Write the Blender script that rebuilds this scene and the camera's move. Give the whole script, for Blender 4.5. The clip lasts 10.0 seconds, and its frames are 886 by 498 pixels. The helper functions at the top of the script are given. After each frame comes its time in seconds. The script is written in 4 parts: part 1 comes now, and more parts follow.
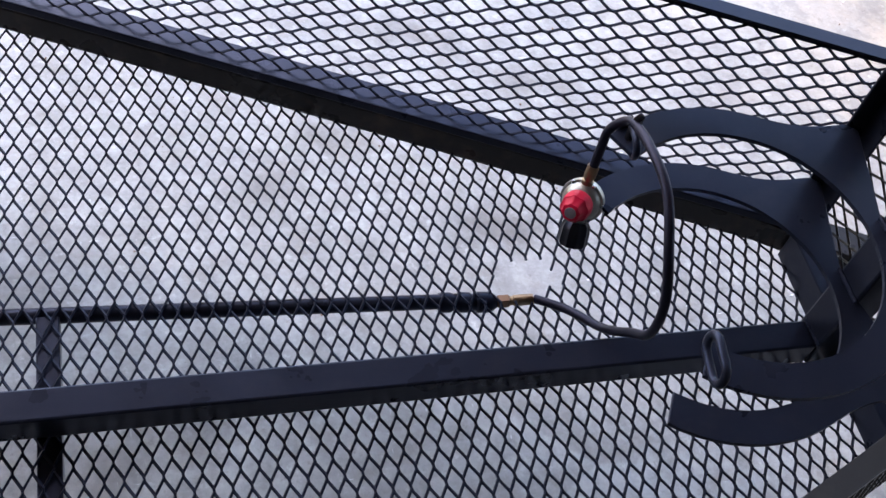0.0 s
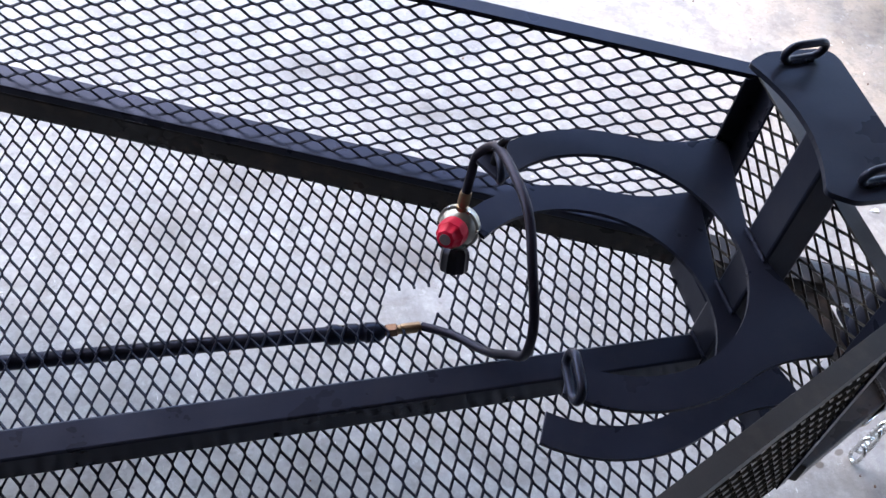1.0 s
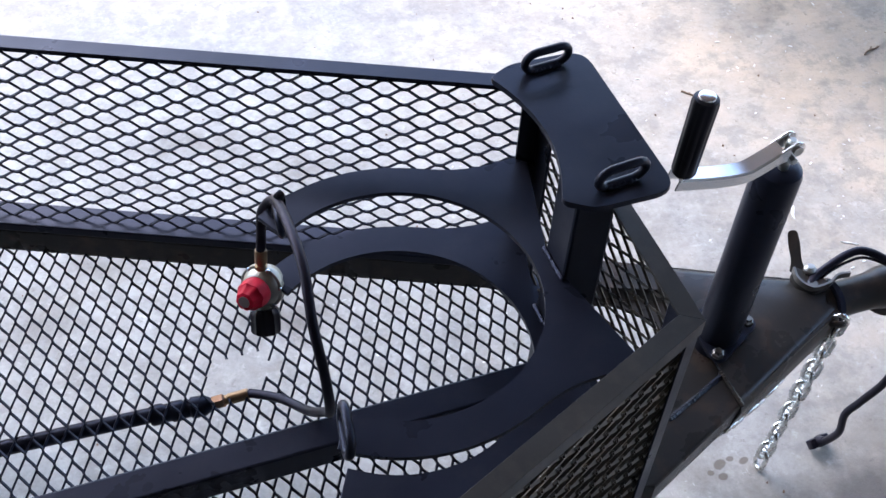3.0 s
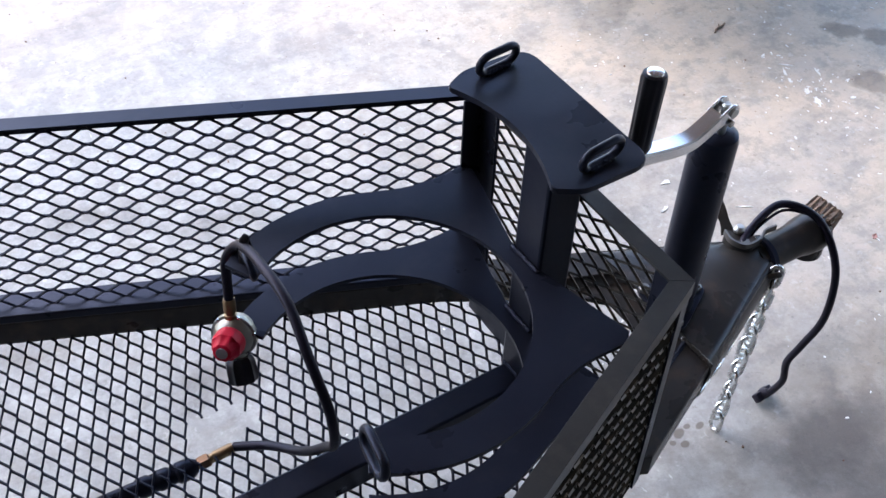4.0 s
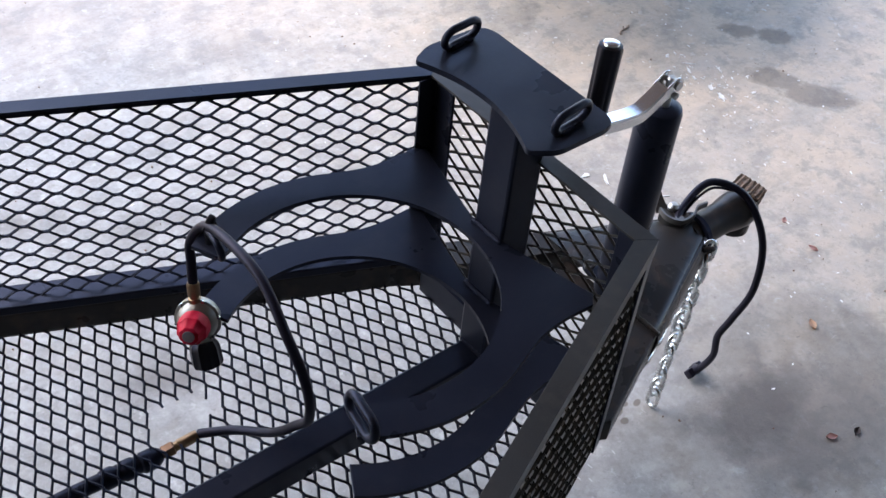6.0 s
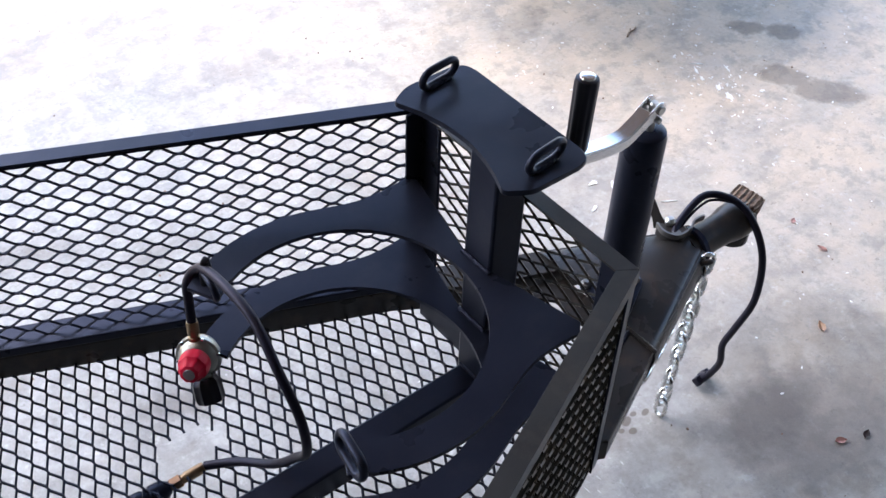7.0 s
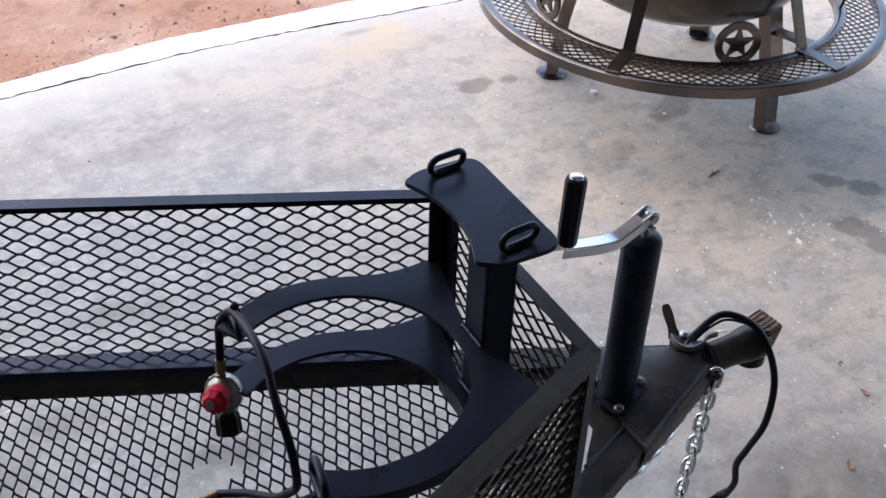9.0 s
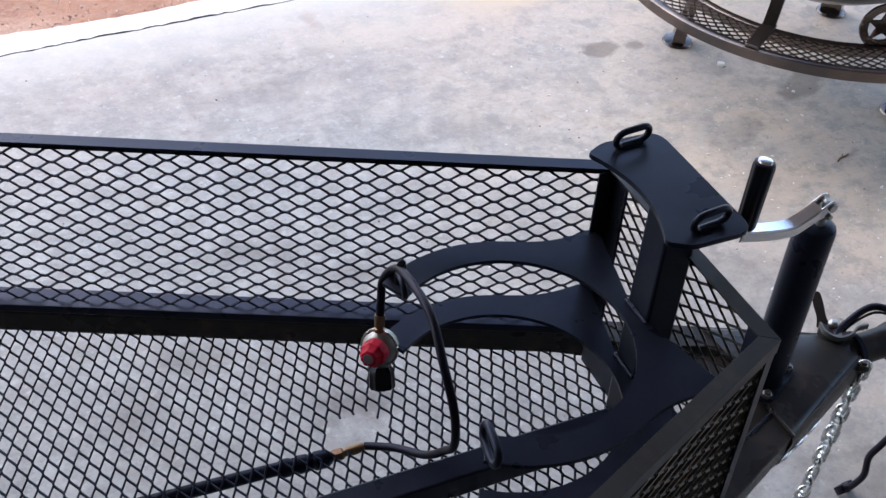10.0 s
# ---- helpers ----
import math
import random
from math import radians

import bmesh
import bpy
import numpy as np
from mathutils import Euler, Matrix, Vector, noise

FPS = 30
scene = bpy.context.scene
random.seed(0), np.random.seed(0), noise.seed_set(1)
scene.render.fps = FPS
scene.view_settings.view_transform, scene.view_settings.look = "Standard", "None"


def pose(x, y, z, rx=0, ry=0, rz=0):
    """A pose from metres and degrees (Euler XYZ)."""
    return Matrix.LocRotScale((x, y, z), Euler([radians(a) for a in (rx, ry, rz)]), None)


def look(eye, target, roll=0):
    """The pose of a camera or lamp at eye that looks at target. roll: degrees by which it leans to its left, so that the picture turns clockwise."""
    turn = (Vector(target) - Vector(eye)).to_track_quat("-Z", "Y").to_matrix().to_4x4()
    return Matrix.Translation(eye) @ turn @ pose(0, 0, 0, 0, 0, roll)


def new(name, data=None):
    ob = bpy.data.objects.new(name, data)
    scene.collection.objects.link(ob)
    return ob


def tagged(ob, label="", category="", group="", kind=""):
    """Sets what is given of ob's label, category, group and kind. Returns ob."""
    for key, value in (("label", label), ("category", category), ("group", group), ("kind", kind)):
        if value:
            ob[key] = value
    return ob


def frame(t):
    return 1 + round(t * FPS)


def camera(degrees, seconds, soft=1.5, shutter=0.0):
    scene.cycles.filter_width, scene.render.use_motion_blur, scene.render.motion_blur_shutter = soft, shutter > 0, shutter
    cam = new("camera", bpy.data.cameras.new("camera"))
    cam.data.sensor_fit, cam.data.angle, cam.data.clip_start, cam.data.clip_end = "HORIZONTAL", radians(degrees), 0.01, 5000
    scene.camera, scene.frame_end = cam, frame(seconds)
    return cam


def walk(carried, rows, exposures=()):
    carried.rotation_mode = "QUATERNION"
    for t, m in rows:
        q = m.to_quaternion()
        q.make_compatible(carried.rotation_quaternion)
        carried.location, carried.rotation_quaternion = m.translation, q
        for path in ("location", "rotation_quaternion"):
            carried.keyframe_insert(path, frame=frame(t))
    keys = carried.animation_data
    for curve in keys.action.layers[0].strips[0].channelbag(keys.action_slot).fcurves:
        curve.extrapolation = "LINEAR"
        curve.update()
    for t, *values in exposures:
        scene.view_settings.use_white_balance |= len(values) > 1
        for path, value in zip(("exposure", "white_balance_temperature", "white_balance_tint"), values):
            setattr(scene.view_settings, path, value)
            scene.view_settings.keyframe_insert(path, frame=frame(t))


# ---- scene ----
cam = camera(42.93, 10.0)
PATH = [
    (0, (-0.698, -0.661, 1.56), (-0.154, 0.445, -0.015), 17.6),
    (0.5, (-0.688, -0.674, 1.563), (-0.091, 0.451, 0.021), 16.5),
    (1, (-0.565, -0.704, 1.595), (0.001, 0.442, 0.057), 14.6),
    (1.5, (-0.359, -0.741, 1.583), (0.094, 0.472, 0.059), 10.6),
    (2, (-0.25, -0.769, 1.578), (0.176, 0.479, 0.074), 7.6),
    (3.5, (-0.315, -0.745, 1.59), (0.291, 0.459, 0.113), 1.7),
    (4, (-0.424, -0.723, 1.57), (0.37, 0.427, 0.139), 2.6),
    (4.5, (-0.481, -0.71, 1.58), (0.445, 0.378, 0.181), 3.4),
    (5, (-0.499, -0.707, 1.599), (0.51, 0.325, 0.215), 4.4),
    (5.5, (-0.498, -0.714, 1.593), (0.524, 0.33, 0.227), 5.7),
    (5.7, (-0.55, -0.718, 1.537), (0.462, 0.346, 0.18), 6.8),
    (6.8, (-0.496, -0.728, 1.583), (0.386, 0.298, 0.11), 3.6),
    (7, (-0.486, -0.741, 1.603), (0.434, 0.345, 0.198), 2.5),
    (7.5, (-0.452, -0.846, 1.636), (0.48, 0.331, 0.314), 1.7),
    (8, (-0.405, -0.93, 1.626), (0.498, 0.323, 0.355), 1.3),
    (8.5, (-0.419, -0.988, 1.646), (0.442, 0.331, 0.414), 1.8),
    (9, (-0.43, -1.003, 1.655), (0.355, 0.372, 0.433), 2.0),
    (9.5, (-0.476, -0.981, 1.646), (0.231, 0.419, 0.406), 2.5),
    (10, (-0.563, -0.919, 1.662), (0.11, 0.451, 0.369), 4.1),
]
EXPOSURES = [(0.0, 2.65, 6400, 17), (1.0, 2.82, 6400, 15), (2.0, 2.74, 6350, 13), (4.0, 2.62, 6500, 13), (5.7, 2.45, 6600, 13), (6.6, 2.65, 6650, 13), (7.1, 2.76, 6600, 13), (7.5, 2.42, 6650, 13), (8.0, 2.22, 6750, 13), (9.0, 2.0, 6750, 13), (10.0, 2.0, 6550, 13)]
walk(cam, [(t, look(eye, target, roll)) for t, eye, target, roll in PATH], EXPOSURES)

# ---- world and light ----
world = bpy.data.worlds.new("sky")
scene.world = world
world.use_nodes = True
wn, wl = world.node_tree.nodes, world.node_tree.links
sky = wn.new("ShaderNodeTexSky")
sky.sky_type, sky.sun_disc = "NISHITA", False
SUN_AZ, SUN_EL = radians(-28), radians(50)
sky.sun_elevation, sky.sun_rotation = SUN_EL, SUN_AZ
wl.new(sky.outputs[0], wn["Background"].inputs[0])
wn["Background"].inputs[1].default_value = 0.15
sun_data = bpy.data.lights.new("sun", "SUN")
sun_data.energy, sun_data.angle, sun_data.color = 0.5, radians(60), (1.0, 0.97, 0.93)
sun = new("sun", sun_data)
sun_dir = Vector((math.sin(SUN_AZ) * math.cos(SUN_EL), math.cos(SUN_AZ) * math.cos(SUN_EL), math.sin(SUN_EL)))
sun.matrix_world = look(sun_dir * 20, (0, 0, 0))


# ---- materials ----
class Mat:
    """A node material under construction."""

    def __init__(self, name, rough=0.5, metal=0.0, color=(0.5, 0.5, 0.5)):
        self.m = bpy.data.materials.new(name)
        self.m.use_nodes = True
        self.n, self.l = self.m.node_tree.nodes, self.m.node_tree.links
        self.b = self.n["Principled BSDF"]
        self.b.inputs["Roughness"].default_value = rough
        self.b.inputs["Metallic"].default_value = metal
        self.b.inputs["Base Color"].default_value = (*color, 1)
        self.at = self.n.new("ShaderNodeTexCoord").outputs["Object"]

    def world_at(self):
        """Take the pattern from the place in the world instead of the object's own axes."""
        self.at = self.n.new("ShaderNodeNewGeometry").outputs["Position"]
        return self

    def noise(self, scale, detail=4.0, rough=0.55, stretch=None):
        node = self.n.new("ShaderNodeTexNoise")
        node.inputs["Scale"].default_value = scale
        node.inputs["Detail"].default_value = detail
        node.inputs["Roughness"].default_value = rough
        src = self.at
        if stretch:
            mp = self.n.new("ShaderNodeMapping")
            mp.inputs["Scale"].default_value = stretch
            self.l.new(src, mp.inputs[0])
            src = mp.outputs[0]
        self.l.new(src, node.inputs["Vector"])
        return node.outputs["Fac"]

    def voronoi(self, scale, feature="F1"):
        node = self.n.new("ShaderNodeTexVoronoi")
        node.feature = feature
        node.inputs["Scale"].default_value = scale
        self.l.new(self.at, node.inputs["Vector"])
        return node.outputs["Distance"]

    def ramp(self, fac, stops):
        node = self.n.new("ShaderNodeValToRGB")
        r = node.color_ramp
        while len(r.elements) < len(stops):
            r.elements.new(0.5)
        for el, (p, c) in zip(r.elements, stops):
            el.position = p
            el.color = (c, c, c, 1) if isinstance(c, (int, float)) else (*c, 1)
        self.l.new(fac, node.inputs[0])
        return node.outputs[0]

    def mix(self, fac, a, b, mode="MIX"):
        node = self.n.new("ShaderNodeMix")
        node.data_type, node.blend_type = "RGBA", mode
        for sock, val in ((node.inputs[0], fac), (node.inputs[6], a), (node.inputs[7], b)):
            if isinstance(val, (int, float)):
                sock.default_value = val
            elif isinstance(val, tuple):
                sock.default_value = (*val, 1)
            else:
                self.l.new(val, sock)
        return node.outputs[2]

    def math(self, op, a, b=0.0):
        node = self.n.new("ShaderNodeMath")
        node.operation = op
        node.use_clamp = False
        for sock, val in ((node.inputs[0], a), (node.inputs[1], b)):
            if isinstance(val, (int, float)):
                sock.default_value = val
            else:
                self.l.new(val, sock)
        return node.outputs[0]

    def color(self, out):
        self.l.new(out, self.b.inputs["Base Color"])
        return self

    def rough(self, out):
        self.l.new(out, self.b.inputs["Roughness"])
        return self

    def bump(self, height, strength=0.3, distance=0.002):
        node = self.n.new("ShaderNodeBump")
        node.inputs["Strength"].default_value = strength
        node.inputs["Distance"].default_value = distance
        self.l.new(height, node.inputs["Height"])
        if self.b.inputs["Normal"].links:
            self.l.new(self.b.inputs["Normal"].links[0].from_socket, node.inputs["Normal"])
        self.l.new(node.outputs[0], self.b.inputs["Normal"])
        return self


def painted_black(name, base=0.012, rough=(0.34, 0.5), dust=0.25, grime=(0.034, 0.033, 0.036), tint=(0.58, 0.65, 1.0)):
    k = Mat(name).world_at()
    spots = k.ramp(k.noise(26, 5, 0.6), [(0.5, 0.0), (0.78, 1.0)])
    fine = k.noise(420, 2)
    coat = k.mix(k.noise(9, 3), tuple(base * c for c in tint), tuple(base * 2.6 * c for c in tint))
    k.b.inputs["Specular IOR Level"].default_value = 0.23
    k.b.inputs["Specular Tint"].default_value = (*tint, 1)
    k.color(k.mix(k.math("MULTIPLY", spots, dust), coat, grime))
    k.rough(k.ramp(k.noise(14, 4), [(0.3, rough[0]), (0.7, rough[1])]))
    k.bump(fine, 0.12, 0.0006)
    k.bump(k.noise(60, 2), 0.08, 0.001)
    return k.m


black_paint = painted_black("black satin paint", rough=(0.24, 0.4))
# near and front rails: same paint, a brown reflection put into its colour
rail_sheen_paint = painted_black("black rail paint with a brown reflection in its colour", 0.022, (0.30, 0.46), 0.5, (0.085, 0.070, 0.060), (1.0, 0.94, 0.90))
mesh_paint = painted_black("black paint on expanded metal", 0.011, (0.4, 0.55), 0.08)
tongue_paint = painted_black("worn black paint on the tongue", 0.015, (0.22, 0.38), 0.75, (0.085, 0.056, 0.043), (1.0, 0.93, 0.90))


def metal(name, color, rough, scale=60.0, vary=0.12):
    k = Mat(name, rough, 1.0, color)
    k.rough(k.ramp(k.noise(scale, 4), [(0.3, rough), (0.7, rough + vary)]))
    dark = tuple(c * 0.7 for c in color)
    k.color(k.mix(k.noise(scale * 0.4, 4), dark, color))
    k.bump(k.noise(scale * 6, 2), 0.1, 0.0005)
    return k.m


zinc = metal("zinc-plated steel", (0.86, 0.86, 0.87), 0.17, 22, 0.12)
chain_zinc = metal("galvanised chain steel", (0.8, 0.8, 0.78), 0.2, 90)
brass = metal("tarnished brass", (0.33, 0.23, 0.14), 0.36)
cast_silver = metal("cast zinc alloy", (0.62, 0.61, 0.58), 0.38)
reg_silver = metal("dull cast regulator housing", (0.45, 0.43, 0.39), 0.36)
# warmer, lighter copy of mesh_paint: beige glints of bounced light put into the colour
near_mesh_paint = painted_black("black mesh paint with bounced light in its colour", 0.014, (0.28, 0.42), 0.8, (0.11, 0.086, 0.062), (1.0, 0.92, 0.82))
weld_paint = painted_black("glossy painted weld bead", 0.02, (0.12, 0.25), 0.3)
copper = metal("tarnished copper-brown brass", (0.27, 0.165, 0.11), 0.4)
dull_bolt = metal("dull steel bolt", (0.22, 0.21, 0.2), 0.45)


def plain(name, color, rough, bump_scale=200.0, bump=0.1, vary=0.25):
    k = Mat(name, rough, 0.0, color)
    k.color(k.mix(k.noise(30, 4), tuple(c * (1 - vary) for c in color), tuple(min(1, c * (1 + vary)) for c in color)))
    k.bump(k.noise(bump_scale, 3), bump, 0.0008)
    return k.m


rubber = plain("black rubber hose", (0.008, 0.0075, 0.012), 0.42)
grip_rubber = plain("black moulded plastic", (0.009, 0.009, 0.009), 0.36)
for dark in (rubber, grip_rubber):
    dark.node_tree.nodes["Principled BSDF"].inputs["Specular IOR Level"].default_value = 0.28
    dark.node_tree.nodes["Principled BSDF"].inputs["Specular Tint"].default_value = (0.78, 0.72, 1.0, 1)
red_plastic = plain("red plastic", (0.58, 0.006, 0.035), 0.5, 300, 0.05, 0.1)
red_plastic.node_tree.nodes["Principled BSDF"].inputs["Specular IOR Level"].default_value = 0.2
knob_cap = plain("grey cap label", (0.2, 0.15, 0.16), 0.5)
wood = plain("weathered wood", (0.20, 0.135, 0.095), 0.9, 60, 1.0, 0.5)
leaf_brown = plain("dry brown leaf", (0.62, 0.42, 0.30), 0.7)
pale_stone = plain("pale stone chip", (0.8, 0.78, 0.74), 0.85)
dark_stone = plain("dark stone chip", (0.2, 0.12, 0.08), 0.85)
gravel_kit = Mat("pale and reddish pebbles", 0.9)
gravel_kit.color(gravel_kit.ramp(gravel_kit.n.new("ShaderNodeNewGeometry").outputs["Random Per Island"], [(0.0, (0.33, 0.15, 0.09)), (0.45, (0.55, 0.34, 0.24)), (0.8, (0.66, 0.52, 0.42)), (1.0, (0.74, 0.68, 0.60))]))
gravel_kit.bump(gravel_kit.noise(200, 3), 0.15, 0.001)
dirt_stone = gravel_kit.m
soil_dark = plain("dark soil in the joint", (0.022, 0.018, 0.014), 1.0)
pit_kit = Mat("dark bronze fire pit paint", 0.3, 0.9).world_at()
pit_kit.color(pit_kit.mix(pit_kit.ramp(pit_kit.noise(7, 5, 0.6), [(0.4, 0.0), (0.65, 1.0)]), (0.105, 0.091, 0.086), (0.185, 0.150, 0.128)))
pit_kit.rough(pit_kit.ramp(pit_kit.noise(20, 4), [(0.3, 0.14), (0.7, 0.28)]))
pit_kit.bump(pit_kit.noise(150, 3), 0.12, 0.001)
pit_steel = pit_kit.m
roof_wood = plain("brown boards under the roof", (0.13, 0.105, 0.085), 0.7)
unseen_wall = plain("dark tone of the unseen walls", (0.1, 0.098, 0.095), 0.7)

# ---- mesh helpers ----
def part(name, bm, material, parent=None, label="", smooth=None):
    """Link a bmesh as one mesh object under a thing or a part."""
    bmesh.ops.recalc_face_normals(bm, faces=bm.faces[:])
    me = bpy.data.meshes.new(name)
    bm.to_mesh(me)
    bm.free()
    me.materials.append(material)
    if smooth is not None:
        for p in me.polygons:
            p.use_smooth = True
        me.set_sharp_from_angle(angle=radians(smooth))
    ob = new(name, me)
    if parent:
        ob.parent = parent
    return tagged(ob, label) if label else ob


def add_box(bm, lo, hi, m=None, bevel=0.0):
    c = [(a + b) / 2 for a, b in zip(lo, hi)]
    s = [b - a for a, b in zip(lo, hi)]
    mat = (m or Matrix()) @ Matrix.Translation(c) @ Matrix.Diagonal((*s, 1))
    made = bmesh.ops.create_cube(bm, size=1, matrix=mat)["verts"]
    if bevel:
        edges = list({e for v in made for e in v.link_edges})
        bmesh.ops.bevel(bm, geom=edges, offset=bevel, segments=2, affect="EDGES", profile=0.5)
    return bm


def box(lo, hi, m=None, bevel=0.0):
    return add_box(bmesh.new(), lo, hi, m, bevel)


def add_plate(bm, outline, z0, z1, m=None, bevel=0.0):
    """A flat plate: a closed outline in x and y, between two heights."""
    m = m or Matrix()
    low = [bm.verts.new(m @ Vector((x, y, z0))) for x, y in outline]
    top = [bm.verts.new(m @ Vector((x, y, z1))) for x, y in outline]
    n = len(outline)
    faces = [bm.faces.new(low[::-1]), bm.faces.new(top)]
    for i in range(n):
        faces.append(bm.faces.new((low[i], low[(i + 1) % n], top[(i + 1) % n], top[i])))
    if bevel:
        rim = [e for f in faces[:2] for e in f.edges]
        bmesh.ops.bevel(bm, geom=rim, offset=bevel, segments=2, affect="EDGES", profile=0.5)
    return bm


def rounded(points, radii, steps=6):
    """Round the corners of a polygon; one radius a corner."""
    out, n = [], len(points)
    for i, (p, r) in enumerate(zip(points, radii)):
        p = Vector(p)
        if r <= 0:
            out.append(tuple(p))
            continue
        a, b = Vector(points[i - 1]) - p, Vector(points[(i + 1) % n]) - p
        r = min(r, a.length * 0.49, b.length * 0.49)
        a, b = p + a.normalized() * r, p + b.normalized() * r
        for k in range(steps + 1):
            u = k / steps
            out.append(tuple(a * (1 - u) ** 2 + p * 2 * u * (1 - u) + b * u * u))
    return out


def smooth_path(points, steps=8, closed=False):
    """A Catmull-Rom curve through points."""
    pts = [Vector(p) for p in points]
    n, out = len(pts), []
    for i in range(n if closed else n - 1):
        if closed:
            a, b, c, d = pts[i - 1], pts[i], pts[(i + 1) % n], pts[(i + 2) % n]
        else:
            a, b, c, d = pts[max(i - 1, 0)], pts[i], pts[i + 1], pts[min(i + 2, n - 1)]
        for k in range(steps):
            u = k / steps
            out.append(0.5 * (2 * b + (c - a) * u + (2 * a - 5 * b + 4 * c - d) * u * u + (3 * b - a - 3 * c + d) * u ** 3))
    if not closed:
        out.append(pts[-1])
    return out


def add_sweep(bm, path, section, closed=False, up=None, caps=True):
    """Sweep a closed section (list of (a, b)) or a round one (radius, sides) along a path."""
    path = [Vector(p) for p in path]
    n = len(path)
    round_one = isinstance(section, tuple)
    if round_one:
        r, k = section
        section = [(r * math.cos(2 * math.pi * i / k), r * math.sin(2 * math.pi * i / k)) for i in range(k)]
    rings, side = [], None
    for i, p in enumerate(path):
        if closed:
            d = path[(i + 1) % n] - path[i - 1]
        else:
            d = path[min(i + 1, n - 1)] - path[max(i - 1, 0)]
        d.normalize()
        if up is not None:
            side = d.cross(Vector(up)).normalized()
        elif side is None:
            side = d.orthogonal().normalized()
        else:
            side = (side - d * side.dot(d)).normalized()
        top = side.cross(d)
        rings.append([bm.verts.new(p + side * a + top * b) for a, b in section])
    k = len(section)
    for i in range(n if closed else n - 1):
        a, b = rings[i], rings[(i + 1) % n]
        for j in range(k):
            bm.faces.new((a[j], a[(j + 1) % k], b[(j + 1) % k], b[j]))
    if caps and not closed:
        bm.faces.new(rings[0][::-1])
        bm.faces.new(rings[-1])
    return bm


def sweep(path, section, closed=False, up=None):
    return add_sweep(bmesh.new(), path, section, closed, up)


def add_lathe(bm, profile, m=None, sides=32, caps=True):
    """Turn a profile of (radius, height) round the z axis of m."""
    m = m or Matrix()
    rings = []
    for r, z in profile:
        rings.append([bm.verts.new(m @ Vector((r * math.cos(2 * math.pi * i / sides), r * math.sin(2 * math.pi * i / sides), z))) for i in range(sides)])
    for a, b in zip(rings, rings[1:]):
        for j in range(sides):
            bm.faces.new((a[j], a[(j + 1) % sides], b[(j + 1) % sides], b[j]))
    if caps:
        bm.faces.new(rings[0][::-1])
        bm.faces.new(rings[-1])
    return bm


def lathe(profile, m=None, sides=32):
    return add_lathe(bmesh.new(), profile, m, sides)


def axis(eye, target):
    """A frame whose z axis runs from eye to target."""
    return Matrix.Translation(eye) @ (Vector(target) - Vector(eye)).to_track_quat("Z", "Y").to_matrix().to_4x4()


def inside(poly, x, y):
    hit = False
    for (x0, y0), (x1, y1) in zip(poly, poly[1:] + poly[:1]):
        if (y0 > y) != (y1 > y) and x < (x1 - x0) * (y - y0) / (y1 - y0) + x0:
            hit = not hit
    return hit


def expanded(outline, long_way, short_way, m, holes=(), strand=0.0031, thick=0.0028, tilt=0.5, shift=(0.0, 0.0), seed=1):
    """A sheet of raised expanded metal: long_way runs along x, short_way along y of the frame m."""
    rnd = random.Random(seed)
    xs, ys = [p[0] for p in outline], [p[1] for p in outline]
    verts, faces = [], []
    j0, j1 = int(min(ys) / short_way * 2) - 2, int(max(ys) / short_way * 2) + 2
    i0, i1 = int(min(xs) / long_way) - 2, int(max(xs) / long_way) + 2
    bond = long_way * 0.16
    for j in range(j0, j1 + 1):
        for i in range(i0, i1 + 1):
            x = (i + 0.5 * (j % 2)) * long_way + shift[0]
            y = j * short_way / 2 + shift[1]
            for s in (-1, 1):
                a = Vector((x + s * bond * 0.35, y, 0))
                b = Vector((x + s * (long_way / 2 - bond * 0.35), y + short_way / 2, 0))
                mid = (a + b) / 2
                if not inside(outline, mid.x, mid.y) or any(inside(h, mid.x, mid.y) for h in holes):
                    continue
                a, b = a + Vector((0, 0, 0.0010)), b - Vector((0, 0, 0.0010))
                d = (b - a).normalized()
                over = d * strand * 0.45
                a, b = a - over, b + over
                side = Vector((-d.y, d.x, 0)).normalized()
                side = side if side.y > 0 else -side
                lean = tilt + rnd.uniform(-0.06, 0.06)
                u = side * math.cos(lean) + Vector((0, 0, 1)) * math.sin(lean)
                w = u.cross(d).normalized()
                k = len(verts)
                for end in (a, b):
                    for p, q in ((-1, -1), (1, -1), (1, 1), (-1, 1)):
                        verts.append(m @ (end + u * p * strand / 2 + w * q * thick / 2))
                faces += [(k, k + 1, k + 2, k + 3), (k + 7, k + 6, k + 5, k + 4)]
                faces += [(k + e, k + 4 + e, k + 4 + (e + 1) % 4, k + (e + 1) % 4) for e in range(4)]
            if inside(outline, x, y) and not any(inside(h, x, y) for h in holes):
                k = len(verts)
                hx, hy, hz = bond * 0.5, strand * 0.95, thick * 0.5
                for dz in (-hz, hz):
                    for dx, dy in ((-hx, -hy * 0.6), (hx, -hy * 0.6), (hx, hy * 0.6), (-hx, hy * 0.6)):
                        verts.append(m @ Vector((x + dx, y + dy, dz)))
                faces += [(k + 3, k + 2, k + 1, k), (k + 4, k + 5, k + 6, k + 7)]
                faces += [(k + e, k + (e + 1) % 4, k + 4 + (e + 1) % 4, k + 4 + e) for e in range(4)]
    return verts, faces


def sheet(name, data, material, parent, label=""):
    me = bpy.data.meshes.new(name)
    me.from_pydata([tuple(v) for v in data[0]], [], data[1])
    me.materials.append(material)
    me.update()
    ob = new(name, me)
    ob.parent = parent
    return tagged(ob, label) if label else ob


